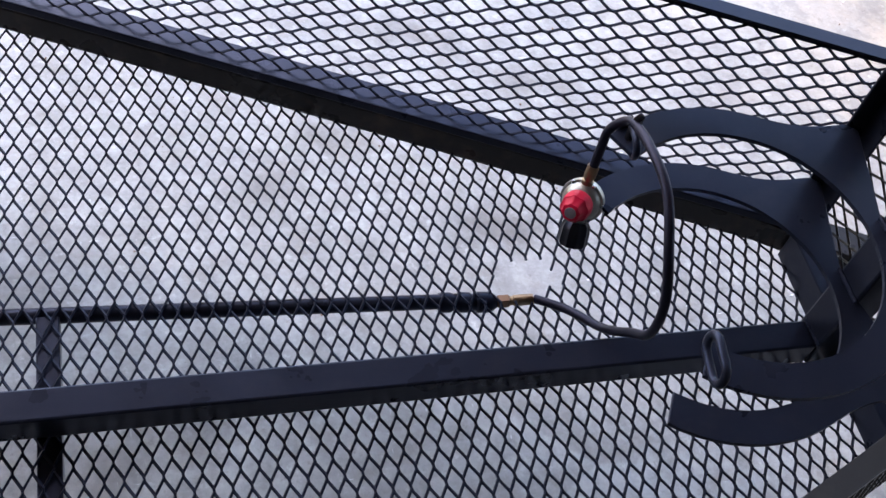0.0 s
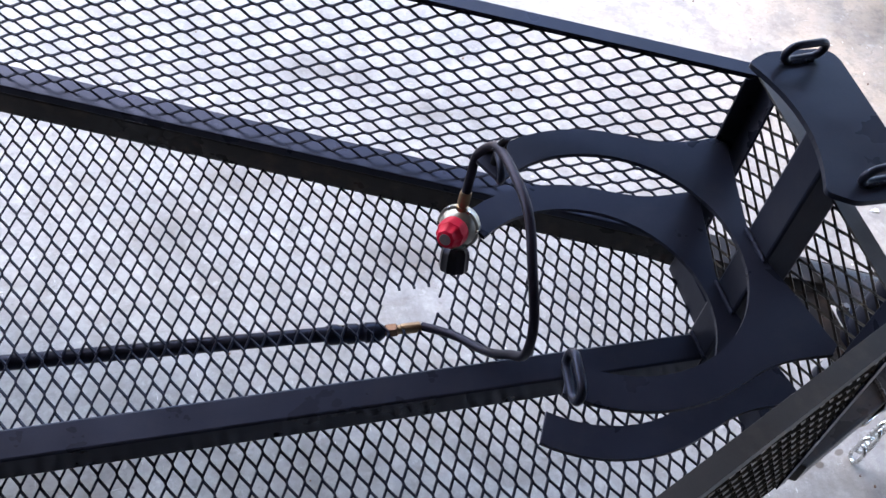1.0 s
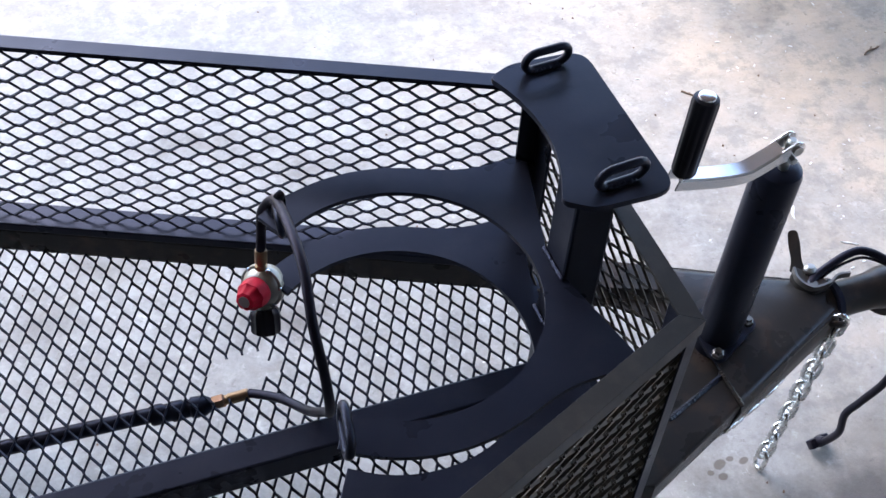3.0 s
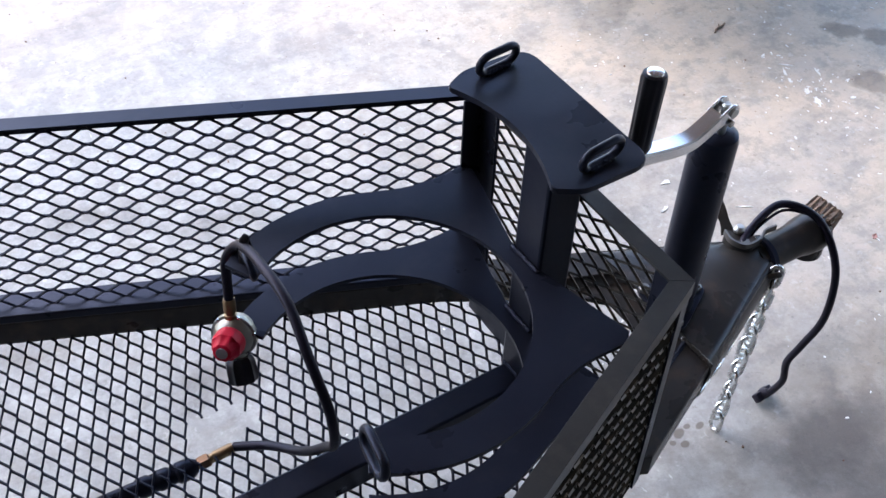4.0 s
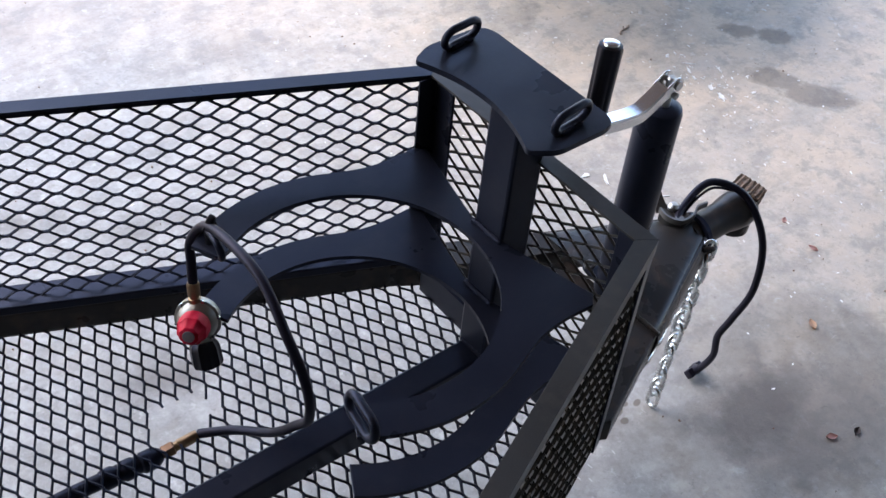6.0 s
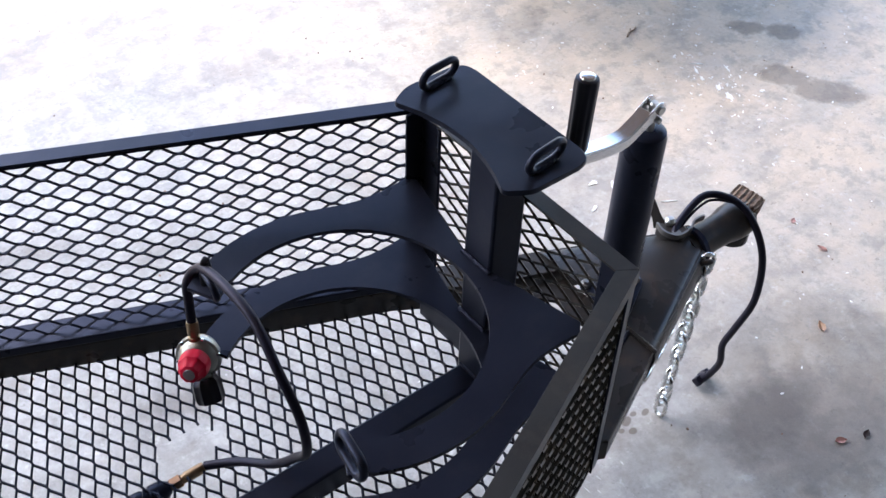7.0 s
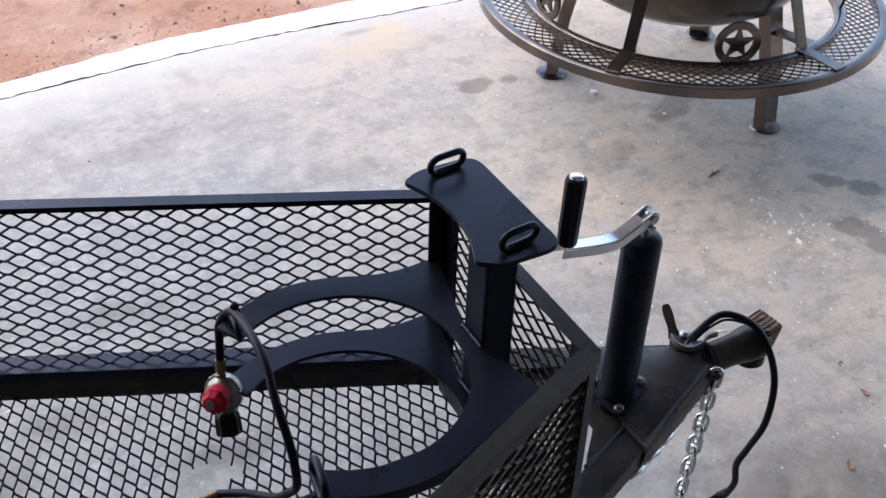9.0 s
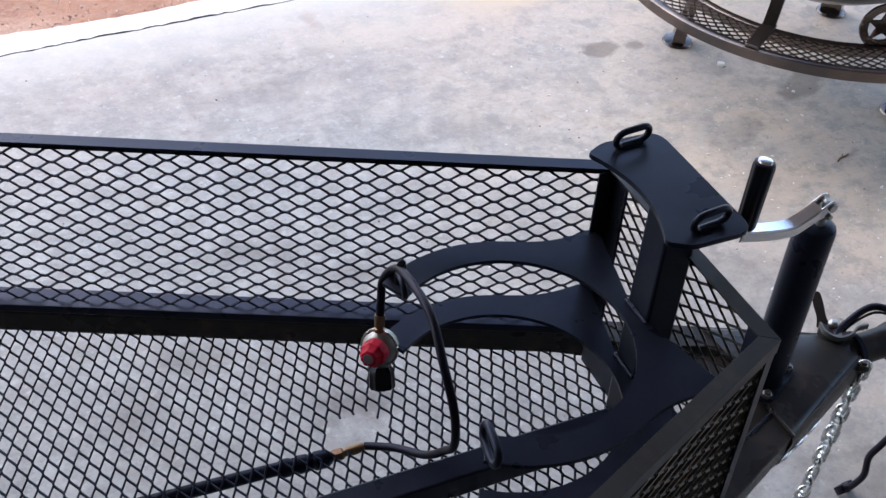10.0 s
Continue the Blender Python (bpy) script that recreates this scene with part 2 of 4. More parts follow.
def thing(name, label, category, at=(0, 0, 0), group="", kind=""):
    ob = tagged(new(name), label, category, group, kind)
    ob.location = at
    ob.empty_display_size = 0.1
    return ob

# ---- setting ----
# oil and water stains in the concrete: x, y, half length, half width, turn in degrees, strength
STAINS = [
    (1.100, 1.512, 0.065, 0.042, 10, 0.75), (1.204, 1.502, 0.036, 0.026, 0, 0.55),
    (1.690, 0.667, 0.050, 0.036, -40, 0.7), (1.758, 0.594, 0.050, 0.038, -30, 0.7),
    (1.605, 0.467, 0.070, 0.046, -60, 0.65), (1.640, 0.365, 0.105, 0.050, -47, 0.65),
    (1.552, 1.152, 0.110, 0.050, 25, 0.6), (0.942, -0.258, 0.260, 0.160, 10, 0.45),
    (1.242, 1.012, 0.120, 0.060, 30, 0.25), (0.554, -0.034, 0.012, 0.008, 20, 0.95),
    (0.548, -0.056, 0.008, 0.006, 0, 0.95), (0.575, -0.030, 0.007, 0.005, 0, 0.9),
    (0.596, -0.040, 0.010, 0.006, 15, 0.9), (0.532, -0.044, 0.006, 0.005, 0, 0.9),
]

# soft grey-brown blotches, some painting in shade under the trailer and beside the coupler: x, y, half length, half
# width, strength
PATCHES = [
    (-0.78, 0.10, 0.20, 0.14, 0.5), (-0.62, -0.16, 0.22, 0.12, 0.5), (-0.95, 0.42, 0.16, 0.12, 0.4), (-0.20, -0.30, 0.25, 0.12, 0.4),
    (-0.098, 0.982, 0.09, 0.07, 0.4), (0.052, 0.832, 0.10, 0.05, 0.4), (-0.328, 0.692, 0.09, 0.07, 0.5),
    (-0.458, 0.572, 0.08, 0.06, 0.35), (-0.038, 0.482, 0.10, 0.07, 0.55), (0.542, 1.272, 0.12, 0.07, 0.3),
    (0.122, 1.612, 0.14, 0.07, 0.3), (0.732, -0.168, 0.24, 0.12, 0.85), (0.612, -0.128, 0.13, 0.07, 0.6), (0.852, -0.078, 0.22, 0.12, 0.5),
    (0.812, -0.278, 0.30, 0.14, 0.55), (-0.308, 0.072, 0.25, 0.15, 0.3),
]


# brown and tan stains beside the crack: x, y, half length, half width, colour, strength
RUST = [
    (0.935, 1.870, 0.20, 0.10, (0.55, 0.42, 0.30), 0.8), (1.03, 1.965, 0.06, 0.045, (0.62, 0.42, 0.24), 0.7),
    (0.925, 1.975, 0.060, 0.020, (0.30, 0.23, 0.18), 0.6), (0.350, 1.930, 0.025, 0.07, (0.34, 0.25, 0.20), 0.45),
    (0.55, 1.80, 0.30, 0.10, (0.56, 0.48, 0.39), 0.5),
]


def concrete():
    k = Mat("worn concrete", 0.6).world_at()
    k.b.inputs["Specular IOR Level"].default_value = 0.25
    big = k.noise(0.9, 5, 0.6)
    mid = k.noise(4.6, 8, 0.68)
    small = k.noise(19, 6, 0.7)
    fine = k.noise(90, 5, 0.75)
    base = k.mix(k.ramp(big, [(0.32, 0.0), (0.68, 1.0)]), (0.31, 0.305, 0.295), (0.37, 0.365, 0.352))
    base = k.mix(k.ramp(mid, [(0.36, 0.75), (0.55, 0.0)]), base, (0.195, 0.19, 0.185))
    base = k.mix(k.ramp(small, [(0.52, 0.0), (0.70, 0.5)]), base, (0.54, 0.53, 0.51))
    base = k.mix(k.ramp(small, [(0.34, 0.65), (0.47, 0.0)]), base, (0.19, 0.185, 0.175))
    base = k.mix(k.math("MULTIPLY", k.ramp(fine, [(0.4, 0.0), (0.7, 1.0)]), 0.35), base, (0.50, 0.49, 0.47))
    specks = k.ramp(k.voronoi(38), [(0.0, 1.0), (0.10, 0.0)])
    sparse = k.ramp(k.noise(6, 3), [(0.5, 0.0), (0.58, 1.0)])
    base = k.mix(k.math("MULTIPLY", k.math("MULTIPLY", specks, sparse), 0.6), base, (0.10, 0.09, 0.08))
    flecks = k.ramp(k.voronoi(23), [(0.0, 1.0), (0.07, 0.0)])
    rare = k.ramp(k.noise(3.1, 3), [(0.53, 0.0), (0.6, 1.0)])
    base = k.mix(k.math("MULTIPLY", flecks, rare), base, (0.75, 0.74, 0.72))
    # white scratches, two ways across
    for way in ((1.0, 9.0, 1.0), (8.0, 1.2, 1.0)):
        base = k.mix(k.math("MULTIPLY", k.ramp(k.noise(21, 3, 0.5, way), [(0.70, 0.0), (0.745, 1.0)]), rare), base, (0.74, 0.73, 0.71))
    # blown red dust towards the slab's outer edge; warm bounced light painted in along x
    dust = k.n.new("ShaderNodeSeparateXYZ")
    k.l.new(k.at, dust.inputs[0])
    reach = k.math("ADD", dust.outputs[1], k.math("MULTIPLY", k.noise(2.3, 5, 0.6), 0.9))
    warm_side = k.math("ADD", dust.outputs[0], k.math("MULTIPLY", k.noise(0.9, 6, 0.6), 2.4))
    base = k.mix(k.math("MULTIPLY", k.ramp(k.math("MULTIPLY", k.math("SUBTRACT", warm_side, 1.4), 0.5), [(0.0, 0.0), (0.62, 0.85)]), k.ramp(k.noise(7, 6, 0.7), [(0.3, 0.35), (0.6, 1.0)])), base, (0.61, 0.495, 0.375))
    base = k.mix(k.ramp(k.math("SUBTRACT", reach, 1.55), [(0.1, 0.0), (0.9, 0.42)]), base, (0.54, 0.37, 0.25))
    # grey mottling and pale rubbed spots
    base = k.mix(k.ramp(k.noise(13, 7, 0.75), [(0.40, 0.5), (0.50, 0.0)]), base, (0.25, 0.24, 0.225))
    base = k.mix(k.ramp(k.noise(31, 5, 0.7), [(0.59, 0.0), (0.70, 0.5)]), base, (0.62, 0.61, 0.59))
    pores = k.noise(48, 4, 0.8)
    base = k.mix(k.ramp(pores, [(0.30, 0.6), (0.40, 0.0)]), base, (0.17, 0.155, 0.14))
    scuffs = k.noise(9, 6, 0.75, (1.0, 1.35, 1.0))
    base = k.mix(k.ramp(scuffs, [(0.36, 0.35), (0.50, 0.0)]), base, (0.25, 0.22, 0.19))
    warp = k.noise(17, 5, 0.65)
    total = None
    for x, y, a, b, turn, strength in STAINS:
        mp = k.n.new("ShaderNodeMapping")
        mp.vector_type = "TEXTURE"
        mp.inputs["Location"].default_value = (x, y, 0)
        mp.inputs["Rotation"].default_value = (0, 0, radians(turn))
        mp.inputs["Scale"].default_value = (a, b, 100.0)
        k.l.new(k.at, mp.inputs[0])
        far = k.n.new("ShaderNodeVectorMath")
        far.operation = "LENGTH"
        k.l.new(mp.outputs[0], far.inputs[0])
        edge_of = k.math("ADD", far.outputs["Value"], k.math("MULTIPLY", k.math("SUBTRACT", warp, 0.5), 1.3))
        blot = k.math("MULTIPLY", k.ramp(k.math("MULTIPLY", edge_of, 0.5), [(0.38, 1.0), (0.53, 0.0)]), strength)
        total = blot if total is None else k.math("MAXIMUM", total, blot)
    base = k.mix(k.math("MULTIPLY", total, 0.85), base, (0.145, 0.115, 0.09))
    soft = None
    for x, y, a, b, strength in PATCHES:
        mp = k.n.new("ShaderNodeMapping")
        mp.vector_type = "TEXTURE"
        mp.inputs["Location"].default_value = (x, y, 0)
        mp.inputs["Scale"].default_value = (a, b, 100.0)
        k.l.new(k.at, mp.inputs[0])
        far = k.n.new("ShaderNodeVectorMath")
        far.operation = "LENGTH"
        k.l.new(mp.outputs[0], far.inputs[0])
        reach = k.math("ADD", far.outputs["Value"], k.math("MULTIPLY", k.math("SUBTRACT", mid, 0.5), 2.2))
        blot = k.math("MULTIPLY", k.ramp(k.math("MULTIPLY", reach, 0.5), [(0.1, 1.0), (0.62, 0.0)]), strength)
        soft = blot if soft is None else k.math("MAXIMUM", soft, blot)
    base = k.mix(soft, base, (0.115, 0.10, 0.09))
    # pale band along the crack, bright daylight from the open side put into the colour
    band = k.math("ADD", dust.outputs[1], k.math("MULTIPLY", k.noise(5, 6, 0.7), 0.22))
    band = k.math("SUBTRACT", band, k.math("MULTIPLY", dust.outputs[0], 0.05))
    base = k.mix(k.ramp(k.math("MULTIPLY", k.math("SUBTRACT", band, 1.87), 2.5), [(0.0, 0.0), (0.75, 0.75)]), base, (0.62, 0.575, 0.50))
    for x, y, a, b, tone, strength in RUST:
        mp = k.n.new("ShaderNodeMapping")
        mp.vector_type = "TEXTURE"
        mp.inputs["Location"].default_value = (x, y, 0)
        mp.inputs["Scale"].default_value = (a, b, 100.0)
        k.l.new(k.at, mp.inputs[0])
        far = k.n.new("ShaderNodeVectorMath")
        far.operation = "LENGTH"
        k.l.new(mp.outputs[0], far.inputs[0])
        reach = k.math("ADD", far.outputs["Value"], k.math("MULTIPLY", k.math("SUBTRACT", warp, 0.5), 1.6))
        base = k.mix(k.math("MULTIPLY", k.ramp(k.math("MULTIPLY", reach, 0.5), [(0.15, 1.0), (0.6, 0.0)]), strength), base, tone)
    k.color(base)
    k.rough(k.ramp(mid, [(0.3, 0.5), (0.7, 0.75)]))
    k.bump(fine, 0.3, 0.002)
    k.bump(small, 0.25, 0.004)
    return k


def red_dirt():
    k = Mat("red dirt", 0.95).world_at()
    a = k.mix(k.noise(2.2, 6, 0.65), (0.30, 0.115, 0.06), (0.52, 0.28, 0.17))
    a = k.mix(k.ramp(k.noise(1.3, 5, 0.6), [(0.45, 0.0), (0.62, 0.7)]), a, (0.62, 0.42, 0.30))
    a = k.mix(k.ramp(k.noise(5.5, 6, 0.7), [(0.36, 0.6), (0.48, 0.0)]), a, (0.2, 0.075, 0.045))
    k.color(k.mix(k.ramp(k.noise(40, 4, 0.7), [(0.45, 0.0), (0.7, 0.6)]), a, (0.45, 0.27, 0.19)))
    k.bump(k.noise(30, 6, 0.7), 0.6, 0.02)
    return k.m


concrete_kit = concrete()
concrete_mat = concrete_kit.m
# dusty edge concrete, paled so that the colour holds the bright daylight there
edge_kit = Mat("dusty concrete edge with daylight in its colour", 0.85).world_at()
shade = edge_kit.mix(edge_kit.noise(11, 6, 0.7), (0.66, 0.60, 0.51), (0.82, 0.76, 0.67))
shade = edge_kit.mix(edge_kit.ramp(edge_kit.noise(4.5, 6, 0.75), [(0.52, 0.0), (0.70, 0.6)]), shade, (0.60, 0.45, 0.34))
edge_kit.color(edge_kit.mix(edge_kit.ramp(edge_kit.noise(70, 4, 0.8), [(0.56, 0.0), (0.72, 0.6)]), shade, (0.30, 0.25, 0.21)))
edge_kit.bump(edge_kit.noise(60, 5), 0.5, 0.003)
daylit_concrete = edge_kit.m
dirt_mat = red_dirt()


def wavy(y, seed, amp=0.006, lo=-7.0, hi=8.0, n=640):
    rnd = random.Random(seed)
    out = []
    for i in range(n + 1):
        x = lo + (hi - lo) * i / n
        w = amp * (noise.noise(Vector((x * 1.9, seed * 3.7, 0))) * 2 + rnd.uniform(-0.5, 0.5))
        out.append((x, y + w))
    return out


CRACK_BEND = [(-7, 1.954), (-0.55, 1.999), (-0.1, 2.029), (0.4, 2.062), (0.85, 2.058), (1.3, 2.034), (8, 1.974)]
EDGE_BEND = [(-7, 2.074), (-0.55, 2.119), (-0.1, 2.134), (0.4, 2.192), (1.0, 2.199), (8, 2.184)]


def bend(x, knots):
    """The slab edge's slow wander, from a few knots."""
    for (x0, y0), (x1, y1) in zip(knots, knots[1:]):
        if x <= x1:
            u = (x - x0) / (x1 - x0)
            return y0 + (y1 - y0) * u
    return knots[-1][1]


floor = thing("floor", "grey stained concrete slab with a cracked edge", "floor", kind="structure")
crack = [(x, y + bend(x, CRACK_BEND)) for x, y in wavy(0.0, 2, 0.007)]
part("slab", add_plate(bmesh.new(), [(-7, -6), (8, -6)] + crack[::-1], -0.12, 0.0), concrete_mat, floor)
edge = [(x, y + bend(x, EDGE_BEND)) for x, y in wavy(0.0, 5, 0.008)]
rnd = random.Random(8)
near_edge = [(x, y + 0.0045 + 0.008 * rnd.random() ** 2 + 0.009 * abs(noise.noise(Vector((x * 6.0, 1.5, 0))))) for x, y in crack]
part("joint", add_plate(bmesh.new(), [(x, y + 0.0002) for x, y in crack] + [(x, y - 0.0002) for x, y in near_edge[::-1]], -0.03, -0.0012), soil_dark, floor, "dark soil in the open joint")
part("edge_strip", add_plate(bmesh.new(), near_edge + edge[::-1], -0.12, -0.001), daylit_concrete, floor, "dusty strip along the slab's edge, daylight brightness in its colour")
bm = bmesh.new()
bmesh.ops.create_grid(bm, x_segments=2, y_segments=2, size=400, matrix=Matrix.Translation((0, 0, -0.012)))
tagged(part("ground", bm, dirt_mat), "bare red dirt beside the slab", "ground", kind="structure")

# unseen roof and added walls of the open shed, which close the place and hold back sky light
tagged(part("ceiling", box((-7, -3, 2.25), (3.3, 1.62, 2.33)), roof_wood), "brown boarded shed roof", "ceiling", kind="structure")
tagged(part("wall_south", box((-7, -3.1, 0), (8, -3, 2.25)), unseen_wall), "unseen wall added to close off light from the south", "wall", kind="structure")
tagged(part("wall_west", box((-5.1, -3, 0), (-5, 1.62, 2.25)), unseen_wall), "unseen wall added to cut sky light from the west", "wall", kind="structure")

# ---- trailer ----
trailer = thing("utility_trailer", "black painted steel trailer tongue with an expanded metal basket", "trailer")
FRONT, HALF, SLOPE = 0.255, 0.1965, 0.437  # front edge, half width there, widening per metre towards the rear
REAR = -1.35
CY = -0.0115  # middle line
TOP, FLOOR_Z, BEAM_TOP = 0.710, 0.337, 0.392


def side_y(x, s, inset=0.0):
    """The y of the basket's side (s = 1 far, -1 near) at x, moved inwards by inset."""
    return CY + s * (HALF + (FRONT - x) * SLOPE - inset / math.cos(math.atan(SLOPE)))


LEG, WALL = 0.023, 0.0034
corner_in = {s: (FRONT - LEG, side_y(FRONT - LEG, s, LEG)) for s in (1, -1)}


def angle_iron(flat, web):
    """A rail of angle iron: a flat leg on top and an upright leg below its outer edge."""
    bm = add_plate(bmesh.new(), flat, TOP - WALL, TOP, None, 0.0003)
    return add_plate(bm, web, TOP - LEG, TOP - WALL, None, 0.0003)


for s in (1, -1):
    # mitred at the front
    flat = [(FRONT, side_y(FRONT, s)), (REAR, side_y(REAR, s)), (REAR, side_y(REAR, s, LEG)), corner_in[s]]
    web = [(FRONT - 0.0002, side_y(FRONT, s)), (REAR, side_y(REAR, s)), (REAR, side_y(REAR, s, WALL)), (FRONT - WALL, side_y(FRONT - WALL, s, WALL))]
    part("side_top_rail", angle_iron(flat if s > 0 else flat[::-1], web if s > 0 else web[::-1]), black_paint if s > 0 else rail_sheen_paint, trailer)
flat = [(FRONT, side_y(FRONT, -1) + 0.0005), (FRONT, side_y(FRONT, 1) - 0.0005), (corner_in[1][0], corner_in[1][1] - 0.0005), (corner_in[-1][0], corner_in[-1][1] + 0.0005)]
web = [(FRONT, side_y(FRONT, -1) + 0.0010), (FRONT, side_y(FRONT, 1) - 0.0010), (FRONT - WALL, side_y(FRONT, 1, WALL) - 0.0005), (FRONT - WALL, side_y(FRONT, -1, WALL) + 0.0005)]
part("front_top_rail", angle_iron(flat, web), rail_sheen_paint, trailer)

# bottom rails of the basket, and the wider tubes of the tongue below and outside them
TUBE_TOP = 0.377
for s in (1, -1):
    ledge = -0.018 if s > 0 else 0.009  # the far tube stands out past the mesh; the near panel hangs outside its tube
    outline = [(FRONT, side_y(FRONT, s, ledge)), (REAR, side_y(REAR, s, ledge)), (REAR, side_y(REAR, s, 0.026)), (FRONT, side_y(FRONT, s, 0.026))]
    part("bottom_rail", add_plate(bmesh.new(), outline if s > 0 else outline[::-1], TUBE_TOP + 0.0005, BEAM_TOP, None, 0.002), black_paint, trailer)
    tip, back = 0.645, FRONT + 0.012
    outline = [(tip, side_y(tip, s, -0.003)), (back, side_y(back, s, -0.006)), (FRONT - 0.002, side_y(FRONT - 0.002, s, ledge)), (REAR, side_y(REAR, s, ledge)), (REAR, side_y(REAR, s, 0.0255)), (0.20, side_y(0.20, s, 0.0255)), (0.32, side_y(0.32, s, 0.044)), (0.628, side_y(0.628, s, 0.034))]
    part("tongue_tube", add_plate(bmesh.new(), outline if s > 0 else outline[::-1], FLOOR_Z - 0.003, TUBE_TOP, None, 0.004), tongue_paint, trailer)
part("front_bottom_rail", box((FRONT - 0.025, CY - HALF + 0.032, FLOOR_Z - 0.003), (FRONT, CY + HALF - 0.032, BEAM_TOP - 0.004), None, 0.002), black_paint, trailer)

# middle tube, cross bars and gas pipe under the floor mesh
part("centre_tube", box((REAR, CY - 0.021, FLOOR_Z + 0.003), (0.19, CY + 0.021, FLOOR_Z + 0.047), None, 0.003), black_paint, trailer)
for x, y in ((-0.793, 0.140), (-1.25, 0.160)):
    part("cross_bar", box((x - 0.014, side_y(x, -1), FLOOR_Z - 0.034), (x + 0.014, y, FLOOR_Z - 0.004), None, 0.002), black_paint, trailer)

# expanded metal
LWD, SWD = 0.0482, 0.0249
FLOOR_LWD, FLOOR_SWD = 0.0488, 0.02166
hole = [(-0.218, 0.105), (-0.215, 0.160), (-0.165, 0.172), (-0.128, 0.160), (-0.122, 0.138), (-0.140, 0.118), (-0.165, 0.100)]
outline = [(FRONT - 0.02, side_y(FRONT - 0.02, -1, 0.02)), (FRONT - 0.02, side_y(FRONT - 0.02, 1, 0.02)), (REAR, side_y(REAR, 1, 0.02)), (REAR, side_y(REAR, -1, 0.02))]
turn = Matrix.Translation((0, 0, FLOOR_Z)) @ pose(0, 0, 0, 0, 0, 90)
local = [(y, -x) for x, y in outline]
hole_local = [(y, -x) for x, y in hole]
sheet("floor_mesh", expanded(local, FLOOR_LWD, FLOOR_SWD, turn, [hole_local], strand=0.0028, shift=(0.1984 % FLOOR_LWD, (FLOOR_SWD / 2 - 0.0773) % FLOOR_SWD), seed=3), mesh_paint, trailer, "expanded metal floor with a torch-cut hole")
for s in (1, -1):
    inset, low = (0.0065, 0.386) if s > 0 else (0.0055, 0.340)
    a = Vector((FRONT, side_y(FRONT, s, inset), 0))
    b = Vector((REAR, side_y(REAR, s, inset), 0))
    d = (b - a).normalized()
    m = Matrix((( d.x, 0, -s * d.y, a.x), (d.y, 0, s * d.x, a.y), (0, 1, 0, 0), (0, 0, 0, 1)))
    n = (b - a).length
    sheet("side_mesh", expanded([(0.008, low), (n, low), (n, 0.697), (0.008, 0.697)], LWD, SWD, m, strand=0.0027 if s > 0 else 0.0045, tilt=0.5 if s > 0 else 0.85, shift=(0.1795 % LWD, (0.6661 + SWD / 2) % SWD), seed=5), mesh_paint if s > 0 else near_mesh_paint, trailer)
m = Matrix(((0, 0, 1, FRONT - 0.0075), (1, 0, 0, 0), (0, 1, 0, 0), (0, 0, 0, 1)))
sheet("front_mesh", expanded([(CY - HALF + 0.014, 0.386), (CY + HALF - 0.014, 0.386), (CY + HALF - 0.014, 0.697), (CY - HALF + 0.014, 0.697)], LWD, SWD, m, strand=0.0031, tilt=0.8, seed=6), near_mesh_paint, trailer)

# corner posts of the basket
for s in (1, -1):
    y, low = (side_y(FRONT - 0.02, s, 0.014), BEAM_TOP - 0.002) if s > 0 else (side_y(FRONT - 0.02, s, 0.008), 0.340)
    bm = box((FRONT - 0.04, min(y - s * 0.0095, y - s * 0.0055), low), (FRONT - 0.010, max(y - s * 0.0095, y - s * 0.0055), TOP - 0.004), None, 0.001)
    add_box(bm, (FRONT - 0.0145, min(y - s * 0.045, y - s * 0.0095), BEAM_TOP - 0.002), (FRONT - 0.0105, max(y - s * 0.045, y - s * 0.0095), TOP - 0.004), None, 0.001)
    part("corner_post", bm, black_paint, trailer)
    if s < 0:
        strip = [(FRONT - 0.022, side_y(FRONT - 0.022, s, 0.0005)), (FRONT - 0.0045, side_y(FRONT - 0.0045, s, 0.0005)), (FRONT - 0.0045, side_y(FRONT - 0.0045, s, 0.0036)), (FRONT - 0.022, side_y(FRONT - 0.022, s, 0.0036))]
        part("corner_strip", add_plate(bmesh.new(), strip, 0.340, TOP - LEG - 0.0005, None, 0.0005), black_paint, trailer)

# tank post, top plate and cradle rings
part("tank_post", box((0.190, CY - 0.023, FLOOR_Z + 0.003), (0.240, CY + 0.028, 0.822), None, 0.004), black_paint, trailer)
RING, ARM = 0.1655, 0.043


def ring_outline():
    """An open ring whose arms broaden into a flat front with two horns."""
    out = []
    end = radians(128)
    n = 40
    for i in range(n + 1):
        a = end - 2 * end * i / n
        out.append((RING * math.cos(a), RING * math.sin(a)))
    for s in (-1, 1):
        arc = []
        for i in range(15):
            a = radians(128 - 2) - (radians(126) - radians(68)) * i / 14
            arc.append(((RING + ARM) * math.cos(a), (RING + ARM) * math.sin(a)))
        flare = [Vector((*arc[-1], 0)), Vector((0.125, 0.176, 0)), Vector((0.165, 0.170, 0)), Vector((0.212, 0.172, 0))]
        run = arc[:-1] + [tuple(p[:2]) for p in smooth_path(flare, 5)] + [(0.224, 0.160), (0.1895, 0.026)]
        run = [(x, s * y) for x, y in run]
        out += run if s < 0 else run[::-1]
    return [(x + 0.002, y - 0.001) for x, y in out]


for z in (0.600, 0.492):
    part("tank_ring", add_plate(bmesh.new(), ring_outline(), z - 0.006, z, None, 0.001), black_paint, trailer)

arc = [(0.122 + 0.024 * (1 - (v * v)), -0.02 + 0.094 * v) for v in [1 - 2 * i / 16 for i in range(17)]]
outline = rounded(arc + [(0.150, -0.132), (0.236, -0.132), (0.236, 0.088), (0.150, 0.088)], [0.008] + [0] * 15 + [0.008, 0.01, 0.022, 0.022, 0.01])
